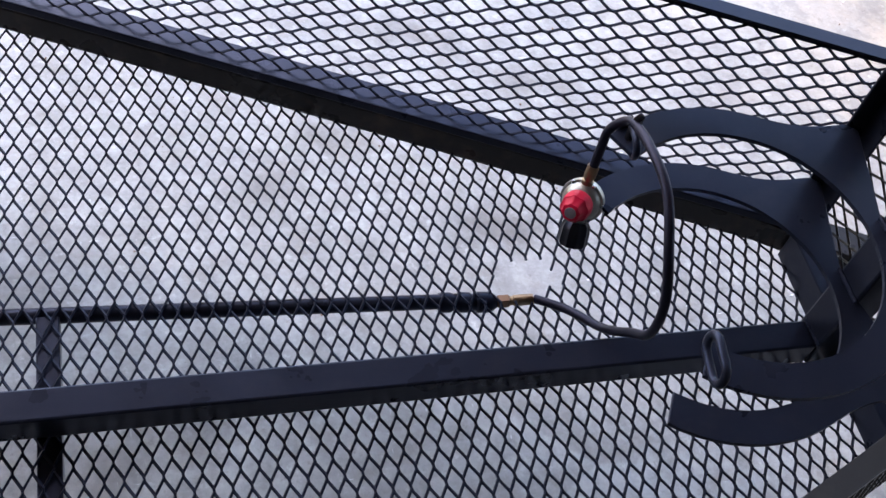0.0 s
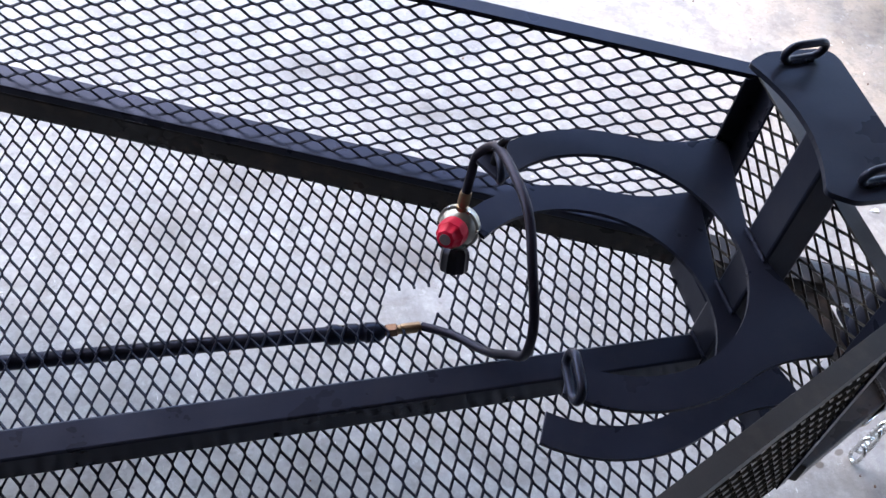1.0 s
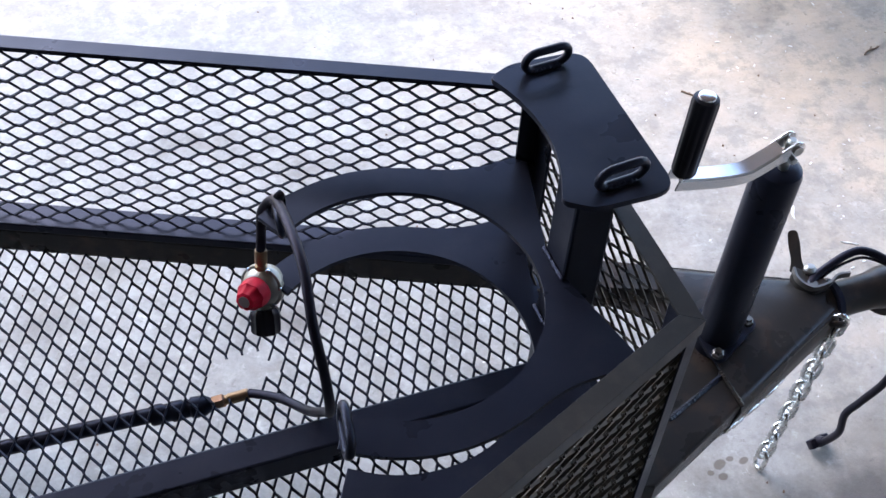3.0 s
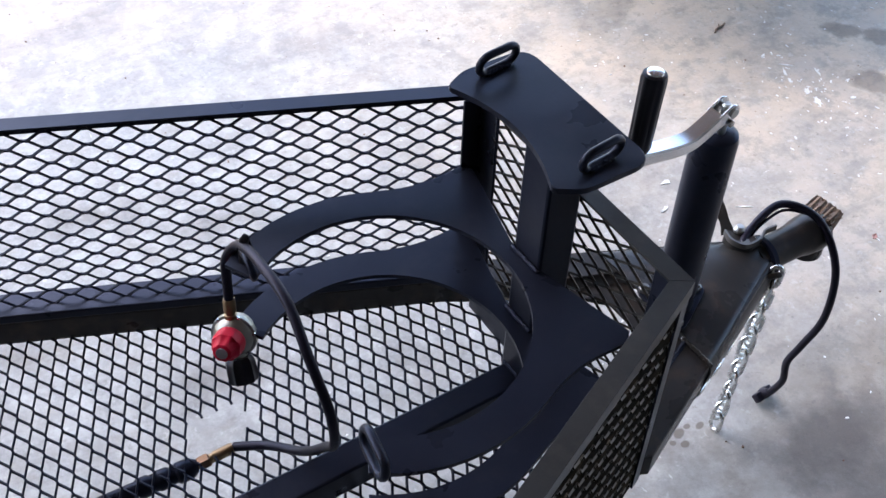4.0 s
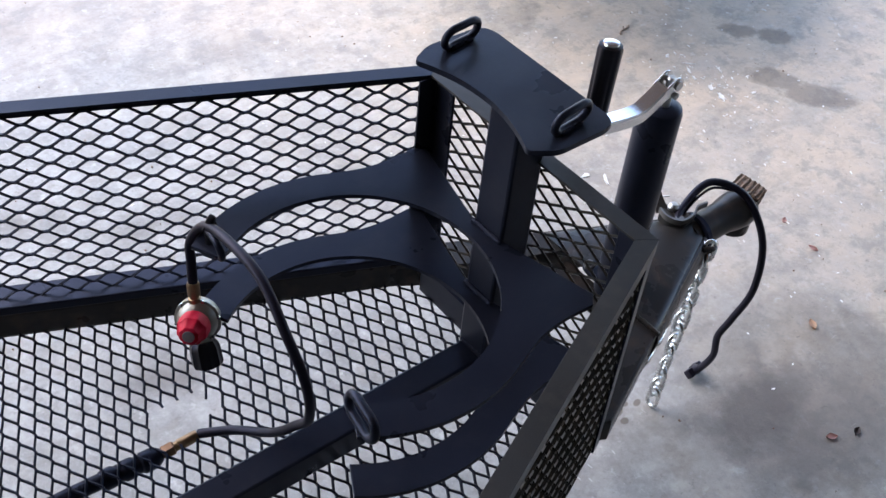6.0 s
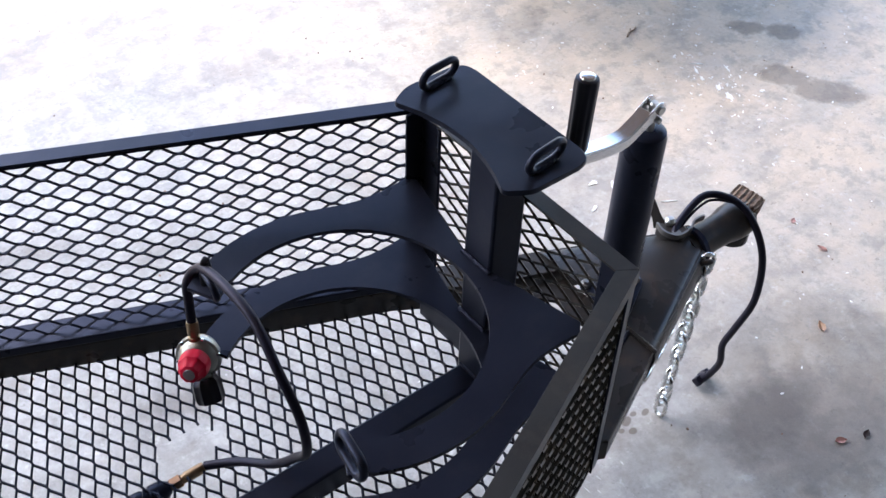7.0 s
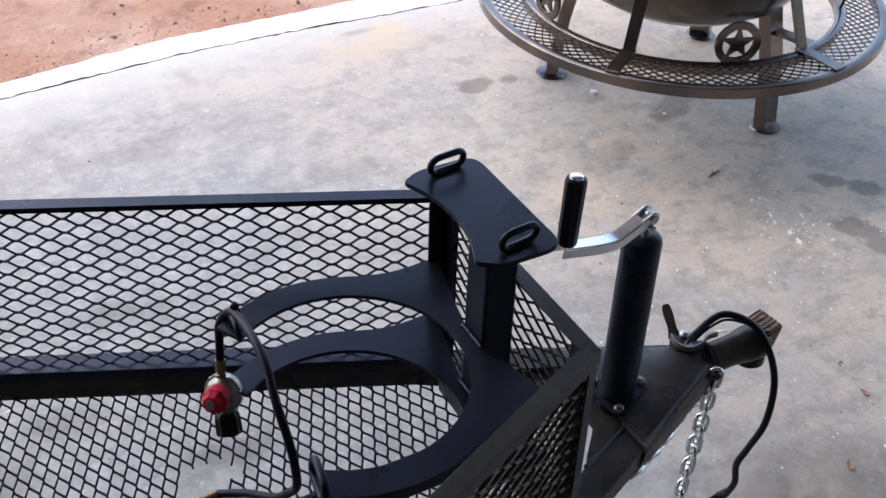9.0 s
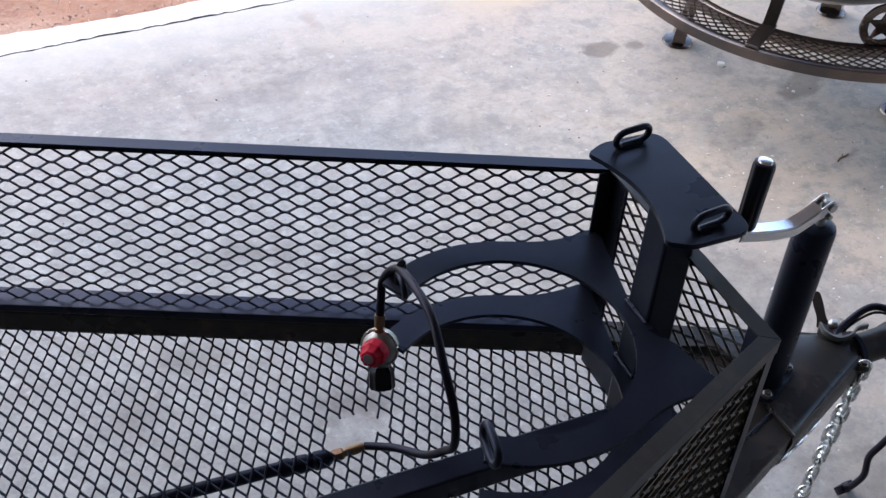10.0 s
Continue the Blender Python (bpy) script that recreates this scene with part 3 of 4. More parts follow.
top_plate = part("top_plate", add_plate(bmesh.new(), outline, 0.823, 0.830, None, 0.0012), black_paint, trailer)

# ---- tongue, coupler and jack ----
TY = -0.012  # middle line of the coupler
NOSE = Matrix.Translation((-0.008, 0.0, 0.010))  # seat of the coupler's nose
REAR_X = 0.430


def hood():
    """The coupler's pressed hood: a rounded inverted channel that narrows to the neck."""
    bm, rows = bmesh.new(), []
    stations = 14
    for i in range(stations + 1):
        u = i / stations
        x = REAR_X + (0.648 - REAR_X) * u
        w = max(side_y(x, 1, -0.009) - CY, 0.034 + 0.02 * (1 - u) ** 3)
        r = 0.020 + 0.010 * u
        crown = 0.003 + 0.004 * u
        top, low = TUBE_TOP + 0.005, 0.326 + 0.020 * u
        half = [(w, low), (w, top - r)]
        for k in range(1, 7):
            t = math.pi / 2 * k / 6
            half.append((w - r + r * math.cos(t), top - r + r * math.sin(t)))
        inner = w - r
        half += [(inner * 0.66, top + crown * 0.55), (inner * 0.33, top + crown * 0.9), (0.0, top + crown)]
        section = half + [(-y, z) for y, z in half[-2::-1]]
        lean = 0.012 * (1 - u) ** 4  # the skirt's lower corner reaches back
        rows.append([bm.verts.new((x - lean * max(0.0, (top - z) / (top - low) - 0.5) * 2, CY + y, z)) for y, z in section])
    for p, q in zip(rows, rows[1:]):
        for j in range(len(p) - 1):
            bm.faces.new((p[j], p[j + 1], q[j + 1], q[j]))
    bmesh.ops.recalc_face_normals(bm, faces=bm.faces[:])
    bmesh.ops.solidify(bm, geom=bm.faces[:], thickness=0.004)
    return bm


coupler = part("coupler", hood(), tongue_paint, trailer, "worn black pressed coupler with a round socket", 50)
part("collar", lathe([(0.031, 0.0), (0.0345, 0.002), (0.0345, 0.010), (0.031, 0.012)], NOSE @ Matrix.Translation((0.652, TY, 0.350)) @ pose(0, 0, 0, 0, 90, 0), 32), weld_paint, coupler, "", 40)
neck = NOSE @ Matrix.Translation((0.640, TY, 0.350)) @ pose(0, 0, 0, 0, 90, 0)
prof = [(0.012, -0.005), (0.028, 0.0), (0.0265, 0.05), (0.027, 0.085), (0.031, 0.103), (0.0325, 0.123), (0.031, 0.138), (0.024, 0.146), (0.021, 0.136)]
part("socket", lathe(prof, neck, 36), tongue_paint, coupler, "", 40)
part("socket_lip", lathe([(0.024, -0.036), (0.028, -0.032), (0.028, -0.012), (0.024, 0.0)], NOSE @ Matrix.Translation((0.762, TY, 0.345)), 28), tongue_paint, coupler, "", 40)
# latch: a bent saddle with its lever
saddle = smooth_path([(0.614, 0.032, 0.390), (0.609, 0.012, 0.390), (0.620, -0.008, 0.390), (0.646, -0.009, 0.391), (0.664, -0.001, 0.392), (0.684, -0.003, 0.393)], 5)
latch = part("latch", sweep(saddle, [(0.0016, 0.004), (-0.0016, 0.004), (-0.0016, -0.006), (0.0016, -0.006)], up=(0, 0, 1)), dull_bolt, coupler, "dull bare steel latch saddle", 40)
latch.matrix_basis = NOSE
base = rounded([(0.609, 0.030), (0.634, 0.038), (0.648, 0.026), (0.650, -0.010), (0.622, -0.013), (0.608, 0.008)], [0.006] * 6, 3)
part("latch_plate", add_plate(bmesh.new(), base, 0.3725, 0.3850, None, 0.001), tongue_paint, latch)
part("bolt", lathe([(0.009, 0.0), (0.009, 0.005), (0.005, 0.010)], Matrix.Translation((0.636, 0.024, 0.3865)), 12), cast_silver, latch)
part("bolt", lathe([(0.007, -0.012), (0.007, 0.003)], Matrix.Translation((0.628, 0.002, 0.3845)), 14), dull_bolt, latch)
blade_at, blade_to = Vector((0.6245, 0.036, 0.384)), Vector((0.634, 0.080, 0.413))
d = (blade_to - blade_at).normalized()
across = d.cross(Vector((-0.6, -0.6, 0.7))).normalized()
n = across.cross(d)
m = Matrix(((d.x, across.x, n.x, blade_at.x), (d.y, across.y, n.y, blade_at.y), (d.z, across.z, n.z, blade_at.z), (0, 0, 0, 1)))
blade = rounded([(-0.006, -0.012), (0.010, -0.007), (0.034, -0.0085), (0.054, -0.0065), (0.054, 0.0065), (0.034, 0.0085), (0.010, 0.007), (-0.006, 0.010)], [0.003, 0.006, 0.008, 0.006, 0.006, 0.008, 0.006, 0.003], 4)
part("lever", add_plate(bmesh.new(), blade, -0.0015, 0.0015, m, 0.0005), tongue_paint, latch, "black latch lever")
rnd = random.Random(12)
block_at = NOSE @ Matrix.Translation((0.790, TY + 0.010, 0.356)) @ pose(0, 0, 0, 8, 4, 14)
bm = box((-0.024, -0.025, -0.030), (0.017, 0.025, 0.025), Matrix(), 0.004)
bmesh.ops.subdivide_edges(bm, edges=bm.edges[:], cuts=12, use_grid_fill=True)
for v in bm.verts:
    v.co += Vector((rnd.uniform(-1, 1), rnd.uniform(-1, 1), rnd.uniform(-1, 1))) * 0.0008
    if v.co.z > 0.020:  # ridges of the split grain along the top
        v.co.z += 0.0017 * math.cos(v.co.y * 2 * math.pi / 0.0085)
bmesh.ops.transform(bm, matrix=block_at, verts=bm.verts[:])
tagged(part("wood_block", bm, wood), "splintered brown wood block wedged in the coupler socket", "wood block")

# jack
JX, JY = 0.454, -0.027
jack = part("jack", lathe([(0.024, 0.33), (0.029, 0.333), (0.029, 0.690), (0.027, 0.697), (0.020, 0.701)], Matrix.Translation((JX, JY, 0)), 40), black_paint, trailer, "black tongue jack with a zinc crank", 35)
flange = rounded([(JX + 0.070, JY), (JX - 0.032, JY + 0.056), (JX - 0.032, JY - 0.056)], [0.03, 0.03, 0.03])
part("jack_flange", add_plate(bmesh.new(), flange, TUBE_TOP + 0.0065, TUBE_TOP + 0.0125, None, 0.001), black_paint, jack)
for dx, dy in ((0.044, 0.0), (-0.022, 0.036), (-0.022, -0.036)):
    bm = lathe([(0.0085, 0.0), (0.0085, 0.006), (0.006, 0.007), (0.005, 0.011)], Matrix.Translation((JX + dx, JY + dy, TUBE_TOP + 0.0122)), 6)
    part("bolt", bm, dull_bolt, jack)
part("inner_leg", lathe([(0.022, 0.265), (0.022, 0.34)], Matrix.Translation((JX, JY, 0)), 24), zinc, jack, "zinc inner leg", 35)
part("jack_foot", lathe([(0.024, 0.245), (0.026, 0.248), (0.026, 0.254), (0.025, 0.262), (0.024, 0.27)], Matrix.Translation((JX, JY, 0)), 28), black_paint, jack, "", 35)
part("shaft", lathe([(0.0062, 0.690), (0.0062, 0.742), (0.004, 0.745)], Matrix.Translation((JX + 0.001, JY - 0.004, 0)), 14), cast_silver, jack)
# crank: a channel arm whose sides run on as two ears about the jack's shaft, and a ribbed grip
arm_line = [(0.441, -0.031, 0.735), (0.428, -0.032, 0.729), (0.408, -0.034, 0.7215), (0.394, -0.0355, 0.719), (0.372, -0.0365, 0.721), (0.340, -0.0370, 0.727), (0.303, -0.0375, 0.736)]
u_sec = [(0.0108, -0.011), (0.0108, 0.002), (0.0090, 0.0048), (-0.0090, 0.0048), (-0.0108, 0.002), (-0.0108, -0.011), (-0.0088, -0.011), (-0.0088, 0.0010), (-0.0075, 0.0028), (0.0075, 0.0028), (0.0088, 0.0010), (0.0088, -0.011)]
crank = part("crank_arm", sweep(smooth_path(arm_line, 5), u_sec, up=(0, 0, 1)), zinc, jack, "zinc-plated crank arm", 30)
slope = pose(0.452, -0.031, 0.736, 90, 0, 0) @ pose(0, 0, 0, 0, 0, 26)
for dy in (-0.0096, 0.0096):
    blade = [(-0.017, -0.009), (0.004, -0.0105)] + [(0.004 + 0.0105 * math.cos(a), 0.0105 * math.sin(a)) for a in [math.radians(-80 + 20 * i) for i in range(9)]] + [(-0.017, 0.008)]
    part("clevis_ear", add_plate(bmesh.new(), blade, dy - 0.0014, dy + 0.0014, slope, 0.0006), zinc, crank, "", 40)
part("pin", lathe([(0.0062, -0.0145), (0.0062, -0.0112), (0.0036, -0.0112), (0.0036, 0.0112), (0.0062, 0.0112), (0.0062, 0.014)], slope @ Matrix.Translation((0.004, 0, 0)), 16), cast_silver, crank)
part("bolt", lathe([(0.0052, -0.002), (0.0052, 0.004), (0.003, 0.005)], slope @ Matrix.Translation((-0.004, -0.012, 0.0108)), 6), cast_silver, crank)


def grip():
    """A slightly conical plastic grip with flutes along it."""
    bm = bmesh.new()
    sides, rings = 40, []
    for r, z in ((0.0125, 0.0), (0.0140, 0.003), (0.0142, 0.03), (0.0146, 0.07), (0.0150, 0.096), (0.0138, 0.101), (0.0105, 0.102)):
        ring = []
        for i in range(sides):
            a = 2 * math.pi * i / sides
            flute = 0.0014 * max(0.0, math.cos(a * 8)) if 0.002 < z < 0.098 else 0.0
            ring.append(bm.verts.new((math.cos(a) * (r - flute), math.sin(a) * (r - flute), z)))
        rings.append(ring)
    for a, b in zip(rings, rings[1:]):
        for j in range(sides):
            bm.faces.new((a[j], a[(j + 1) % sides], b[(j + 1) % sides], b[j]))
    bm.faces.new(rings[0][::-1])
    bm.faces.new(rings[-1])
    bmesh.ops.transform(bm, matrix=axis((0.3125, -0.037, 0.741), (0.3185, -0.034, 0.842)), verts=bm.verts[:])
    return bm


part("grip", grip(), grip_rubber, crank, "black fluted plastic grip", 40)
part("grip_pin", lathe([(0.0098, 0.1025), (0.0092, 0.1045), (0.006, 0.1055)], axis((0.3125, -0.037, 0.741), (0.3185, -0.034, 0.842)), 24), zinc, crank, "polished pin end", 40)

# welds
def bead(a, b, r=0.0035, seed=1):
    """A weld bead: an uneven rippled ridge."""
    rnd = random.Random(seed)
    a, b = Vector(a), Vector(b)
    n = max(6, int((b - a).length / 0.0016))
    bm = bmesh.new()
    for i in range(n + 1):
        p = a.lerp(b, i / n) + Vector((rnd.uniform(-1, 1), rnd.uniform(-1, 1), rnd.uniform(-1, 1))) * r * 0.12
        bmesh.ops.create_icosphere(bm, subdivisions=1, radius=r * rnd.uniform(0.85, 1.15), matrix=Matrix.Translation(p))
    return bm


for k, z in enumerate((0.602, 0.494)):
    part("weld", bead((0.188, CY - 0.022, z), (0.188, CY + 0.027, z), 0.0036, k), weld_paint, trailer)
part("weld", bead((0.330, side_y(0.330, -1, 0.0440), TUBE_TOP - 0.001), (REAR_X, side_y(REAR_X, -1, 0.0410), TUBE_TOP - 0.001), 0.0042, 5), weld_paint, trailer)
part("weld", bead((REAR_X - 0.001, side_y(REAR_X, -1, -0.006), TUBE_TOP + 0.002), (REAR_X - 0.001, side_y(REAR_X, -1, 0.044), TUBE_TOP + 0.002), 0.0042, 7), tongue_paint, trailer)
web = [(0.438, -0.076), (0.338, -0.118), (0.350, -0.100), (0.395, -0.054), (0.395, 0.031), (0.350, 0.077), (0.338, 0.095), (0.438, 0.053)]
part("web_plate", add_plate(bmesh.new(), web, 0.356, 0.362, None, 0.001), tongue_paint, trailer)
part("weld", bead((0.190, CY - 0.022, 0.386), (0.190, CY + 0.020, 0.386), 0.0034, 6), black_paint, trailer)


# ---- tie loops ----
def link_path(half, r, n=8):
    """A stadium-shaped loop in the x-z plane: half is the straight half length, r the end radius."""
    pts = []
    for i in range(n + 1):
        a = -math.pi / 2 + math.pi * i / n
        pts.append(Vector((half + r * math.cos(a), 0, r * math.sin(a))))
    for i in range(n + 1):
        a = math.pi / 2 + math.pi * i / n
        pts.append(Vector((-half + r * math.cos(a), 0, r * math.sin(a))))
    return pts


def tie_loop(at, turn, lean, half=0.011, r=0.0115, wire=0.0046):
    bm = sweep(link_path(half, r), (wire, 10), closed=True)
    m = Matrix.Translation(at) @ pose(0, 0, 0, 0, 0, turn) @ pose(0, 0, r + wire * 0.6, lean, 0, 0)
    bmesh.ops.transform(bm, matrix=m, verts=bm.verts[:])
    return bm


loop_label = "welded black chain-link tie loop"
part("tie_loop", tie_loop((0.184, 0.070, 0.830), 6, 8, 0.0140, 0.0122), black_paint, top_plate, loop_label, 60)
part("tie_loop", tie_loop((0.184, -0.111, 0.830), 6, 8, 0.0140, 0.0122), black_paint, top_plate, loop_label, 60)
part("tie_loop", tie_loop((-0.108, -0.160, 0.598), 82, 8, 0.015, 0.0135, 0.0052), black_paint, trailer, loop_label, 60)
part("tie_loop", tie_loop((-0.097, 0.158, 0.588), 84, -6, 0.014, 0.0125, 0.0048), black_paint, trailer, loop_label, 60)

for y in (0.070, -0.111):
    part("weld", bead((0.170, y - 0.0035, 0.832), (0.199, y + 0.0005, 0.832), 0.0036, 21), weld_paint, top_plate, "glossy weld under the loop")

# gas pipe under the floor mesh
PIPE_Z = FLOOR_Z - 0.012
part("gas_pipe", sweep([(REAR, 0.168, PIPE_Z), (-0.29, 0.120, PIPE_Z)], (0.0105, 20)), black_paint, trailer, "black iron gas pipe under the mesh", 40)
m = axis((-0.286, 0.1195, PIPE_Z - 0.002), (-0.208, 0.112, FLOOR_Z - 0.012))
part("pipe_coupling", lathe([(0.0125, -0.01), (0.0142, -0.006), (0.0142, 0.006), (0.0122, 0.009), (0.0122, 0.016), (0.0142, 0.019), (0.0142, 0.032), (0.0120, 0.035), (0.0120, 0.041), (0.0146, 0.044), (0.0146, 0.060), (0.0112, 0.066), (0.0085, 0.070)], m, 24), black_paint, trailer, "ridged black pipe coupling", 40)

# ---- regulator and hose ----
regulator = thing("gas_regulator", "silver gas regulator with red knob and black rubber hose", "regulator")
centre = Vector((-0.124, 0.160, 0.482))
face = centre + Vector((-0.66, -0.68, 0.32)) * 0.05
m = axis(centre, face)
body = [(0.012, -0.026), (0.019, -0.023), (0.0245, -0.014), (0.0262, -0.006), (0.0295, -0.004), (0.0300, 0.0), (0.0295, 0.004), (0.0262, 0.005), (0.0250, 0.009), (0.0205, 0.014), (0.0165, 0.017)]
part("body", lathe(body, m, 40), reg_silver, regulator, "cast silver diaphragm housing", 40)


def knob():
    bm = bmesh.new()
    rings, sides = [], 48
    for r, z, deep in ((0.0175, 0.014, 0.0), (0.0180, 0.018, 0.0), (0.0180, 0.027, 1.0), (0.0172, 0.032, 1.0), (0.0150, 0.034, 1.0), (0.0125, 0.041, 1.0), (0.0110, 0.045, 0.6), (0.0085, 0.0462, 0.0)):
        ring = []
        for i in range(sides):
            a = 2 * math.pi * i / sides
            rr = r * 1.12 - deep * 0.0016 * (0.5 + 0.5 * math.cos(a * 8))
            ring.append(bm.verts.new(m @ Vector((rr * math.cos(a), rr * math.sin(a), z))))
        rings.append(ring)
    for a, b in zip(rings, rings[1:]):
        for j in range(sides):
            bm.faces.new((a[j], a[(j + 1) % sides], b[(j + 1) % sides], b[j]))
    bm.faces.new(rings[0][::-1])
    bm.faces.new(rings[-1])
    return bm


red = part("knob", knob(), red_plastic, regulator, "red plastic adjusting knob", 35)
part("knob_cap", lathe([(0.0078, 0.0463), (0.0074, 0.0470)], m, 24), knob_cap, red, "faded grey cap")
for i in range(6):
    a = 2 * math.pi * i / 6 + 0.3
    screw = lathe([(0.0028, 0.0), (0.0028, 0.0022), (0.0015, 0.003)], m @ Matrix.Translation((0.0275 * math.cos(a), 0.0275 * math.sin(a), 0.0035)), 10)
    part("screw", screw, zinc, regulator)
nut_end = Vector((-0.131, 0.130, 0.427))
nm = axis(centre + (nut_end - centre) * 0.40, nut_end)
n = (nut_end - centre).length * 0.60
part("inlet_neck", lathe([(0.010, -0.012), (0.010, 0.012)], nm, 20), reg_silver, regulator, "", 40)


def nut():
    bm = bmesh.new()
    rings, sides = [], 40
    for r, z in ((0.0150, 0.004), (0.0182, 0.008), (0.0195, 0.014), (0.0200, n - 0.004), (0.0182, n), (0.0145, n + 0.001), (0.0140, n - 0.008)):
        rings.append([bm.verts.new(nm @ Vector(((r - 0.0009 * (1 + math.cos(20 * math.pi * i / sides))) * math.cos(2 * math.pi * i / sides), (r - 0.0009 * (1 + math.cos(20 * math.pi * i / sides))) * math.sin(2 * math.pi * i / sides), z))) for i in range(sides)])
    for a, b in zip(rings, rings[1:]):
        for j in range(sides):
            bm.faces.new((a[j], a[(j + 1) % sides], b[(j + 1) % sides], b[j]))
    bm.faces.new(rings[0][::-1])
    bm.faces.new(rings[-1])
    return bm


part("connector_nut", nut(), grip_rubber, regulator, "black plastic connector nut", 35)
hose_line = [(-0.1203, 0.1725, 0.528), (-0.1155, 0.182, 0.556), (-0.110, 0.188, 0.588), (-0.097, 0.170, 0.618), (-0.094, 0.112, 0.630), (-0.094, 0.052, 0.625), (-0.100, -0.004, 0.593), (-0.098, -0.041, 0.541), (-0.095, -0.044, 0.479), (-0.093, -0.012, 0.428), (-0.105, 0.024, 0.383), (-0.132, 0.073, 0.355), (-0.166, 0.106, 0.337)]
hose_pts = smooth_path(hose_line, 10)
part("hose", sweep(hose_pts, (0.0062, 16)), rubber, regulator, "black rubber gas hose", 60)
a, b = Vector((-0.1225, 0.168, 0.506)), Vector((-0.1197, 0.1742, 0.533))
part("top_fitting", lathe([(0.0080, 0.0), (0.0080, 0.005), (0.0062, 0.006), (0.0062, 0.009), (0.0080, 0.010), (0.0080, 0.025), (0.0072, 0.028)], axis(a, b), 18), brass, regulator, "crimped brass ferrule", 35)
a, b = Vector((-0.216, 0.1125, FLOOR_Z - 0.011)), Vector((-0.166, 0.1060, 0.3365))
part("flare_nut", lathe([(0.0070, 0.0), (0.0098, 0.002), (0.0098, 0.016), (0.0072, 0.018)], axis(a, b), 6), copper, regulator, "brown tarnished brass flare nut", 25)
part("end_fitting", lathe([(0.0066, 0.018), (0.0066, 0.022), (0.0078, 0.023), (0.0078, 0.046), (0.0070, 0.050)], axis(a, b), 16), brass, regulator, "brass hose ferrule", 25)
# wire tie that holds the hose to the ring's tip
tie = [Vector((-0.094, 0.168, 0.617)) + Vector((0.0085 * math.cos(t), 0.003 * math.sin(2 * t), 0.0085 * math.sin(t))) for t in [2 * math.pi * i / 16 for i in range(16)]]
part("tie", sweep(tie, (0.0016, 6), closed=True), grip_rubber, regulator, "black cable tie", 60)


bm = box((-0.006, -0.005, -0.004), (0.006, 0.005, 0.016), Matrix.Translation((-0.092, 0.171, 0.618)) @ pose(0, 0, 0, 18, -12, 30), 0.003)
add_box(bm, (-0.007, -0.004, -0.030), (0.007, 0.004, -0.002), Matrix.Translation((-0.096, 0.166, 0.618)) @ pose(0, 0, 0, -8, 10, 30), 0.0025)
part("clamp", bm, grip_rubber, regulator, "black clamp gripping the hose", 40)


# ---- chains and cable ----
def chain(label, top, low, slack, n):
    ob = thing("safety_chain", label, "chain")
    top, low = Vector(top), Vector(low)
    half, r, wire = 0.0105, 0.0100, 0.0038
    me = None
    pitch = (low - top).length / n
    for i in range(n):
        u = (i + 0.5) / n
        p = top.lerp(low, u) + Vector(slack) * math.sin(math.pi * u)
        d = (low - top) / (low - top).length + Vector(slack) * math.cos(math.pi * u) * math.pi / (low - top).length
        q = d.to_track_quat("X", "Z").to_matrix().to_4x4() @ pose(0, 0, 0, 90 * (i % 2) + 35 + 14 * math.sin(i * 2.3), 0, 0)
        if me is None:
            link = part("link", sweep(link_path(half, r, 5), (wire, 8), closed=True), chain_zinc, ob, "", 60)
            me = link.data
        else:
            link = new("link", me)
            link.parent = ob
        link.matrix_basis = Matrix.Translation(p) @ q
    return ob


chain("galvanised safety chain hanging from the coupler to the concrete", (0.640, -0.052, 0.372), (0.610, -0.058, 0.010), (0.002, 0.002, 0.0), 14)
chain("galvanised chain strung along under the tongue beam", (0.622, -0.042, 0.325), (0.415, -0.135, 0.321), (0.0, 0.0, -0.002), 10)
hook = [(0.612, -0.040, 0.358), (0.624, -0.050, 0.366), (0.638, -0.058, 0.368), (0.646, -0.054, 0.360), (0.638, -0.048, 0.350), (0.616, -0.052, 0.346)]
part("chain_hook", sweep(smooth_path(hook, 6), (0.0045, 10)), tongue_paint, trailer, "", 60)
cable_line = [(0.612, TY + 0.012, 0.390), (0.642, 0.016, 0.398), (0.708, 0.022, 0.414), (0.750, -0.022, 0.396), (0.755, -0.074, 0.336), (0.738, -0.098, 0.256), (0.726, -0.086, 0.178), (0.719, -0.077, 0.132), (0.726, -0.078, 0.077), (0.725, -0.060, 0.018)]
cable = thing("wiring_cable", "black trailer wiring cable dangling beside the coupler", "cable")
part("sheath", sweep(smooth_path(cable_line, 10), (0.0062, 14)), rubber, cable, "", 60)
second = [(0.624, TY + 0.012, 0.388), (0.645, 0.010, 0.396), (0.682, 0.015, 0.406), (0.712, 0.013, 0.407), (0.742, -0.008, 0.400), (0.754, -0.026, 0.393)]
part("wire", sweep(smooth_path(second, 8), (0.0022, 10)), rubber, cable, "", 60)
a, b = Vector((0.7255, -0.0605, 0.026)), Vector((0.724, -0.048, 0.004))
bm = lathe([(0.0066, -0.006), (0.0085, 0.004), (0.0095, 0.012), (0.0080, 0.014)], axis(a, b), 16)
add_box(bm, (-0.019, -0.008, 0.006), (-0.003, 0.008, 0.026), axis(a, b), 0.002)
add_box(bm, (0.003, -0.008, 0.006), (0.018, 0.008, 0.021), axis(a, b), 0.002)
part("plug", bm, rubber, cable, "flared two-pronged black plug", 40)

# ---- fire pit ----
PX, PY = 1.622, 1.286
pit = thing("fire_pit", "dark bronze steel fire pit with a round mesh shelf", "fire pit", (PX, PY, 0))
SHELF_Z, R_IN, R_OUT = 0.300, 0.445, 0.575


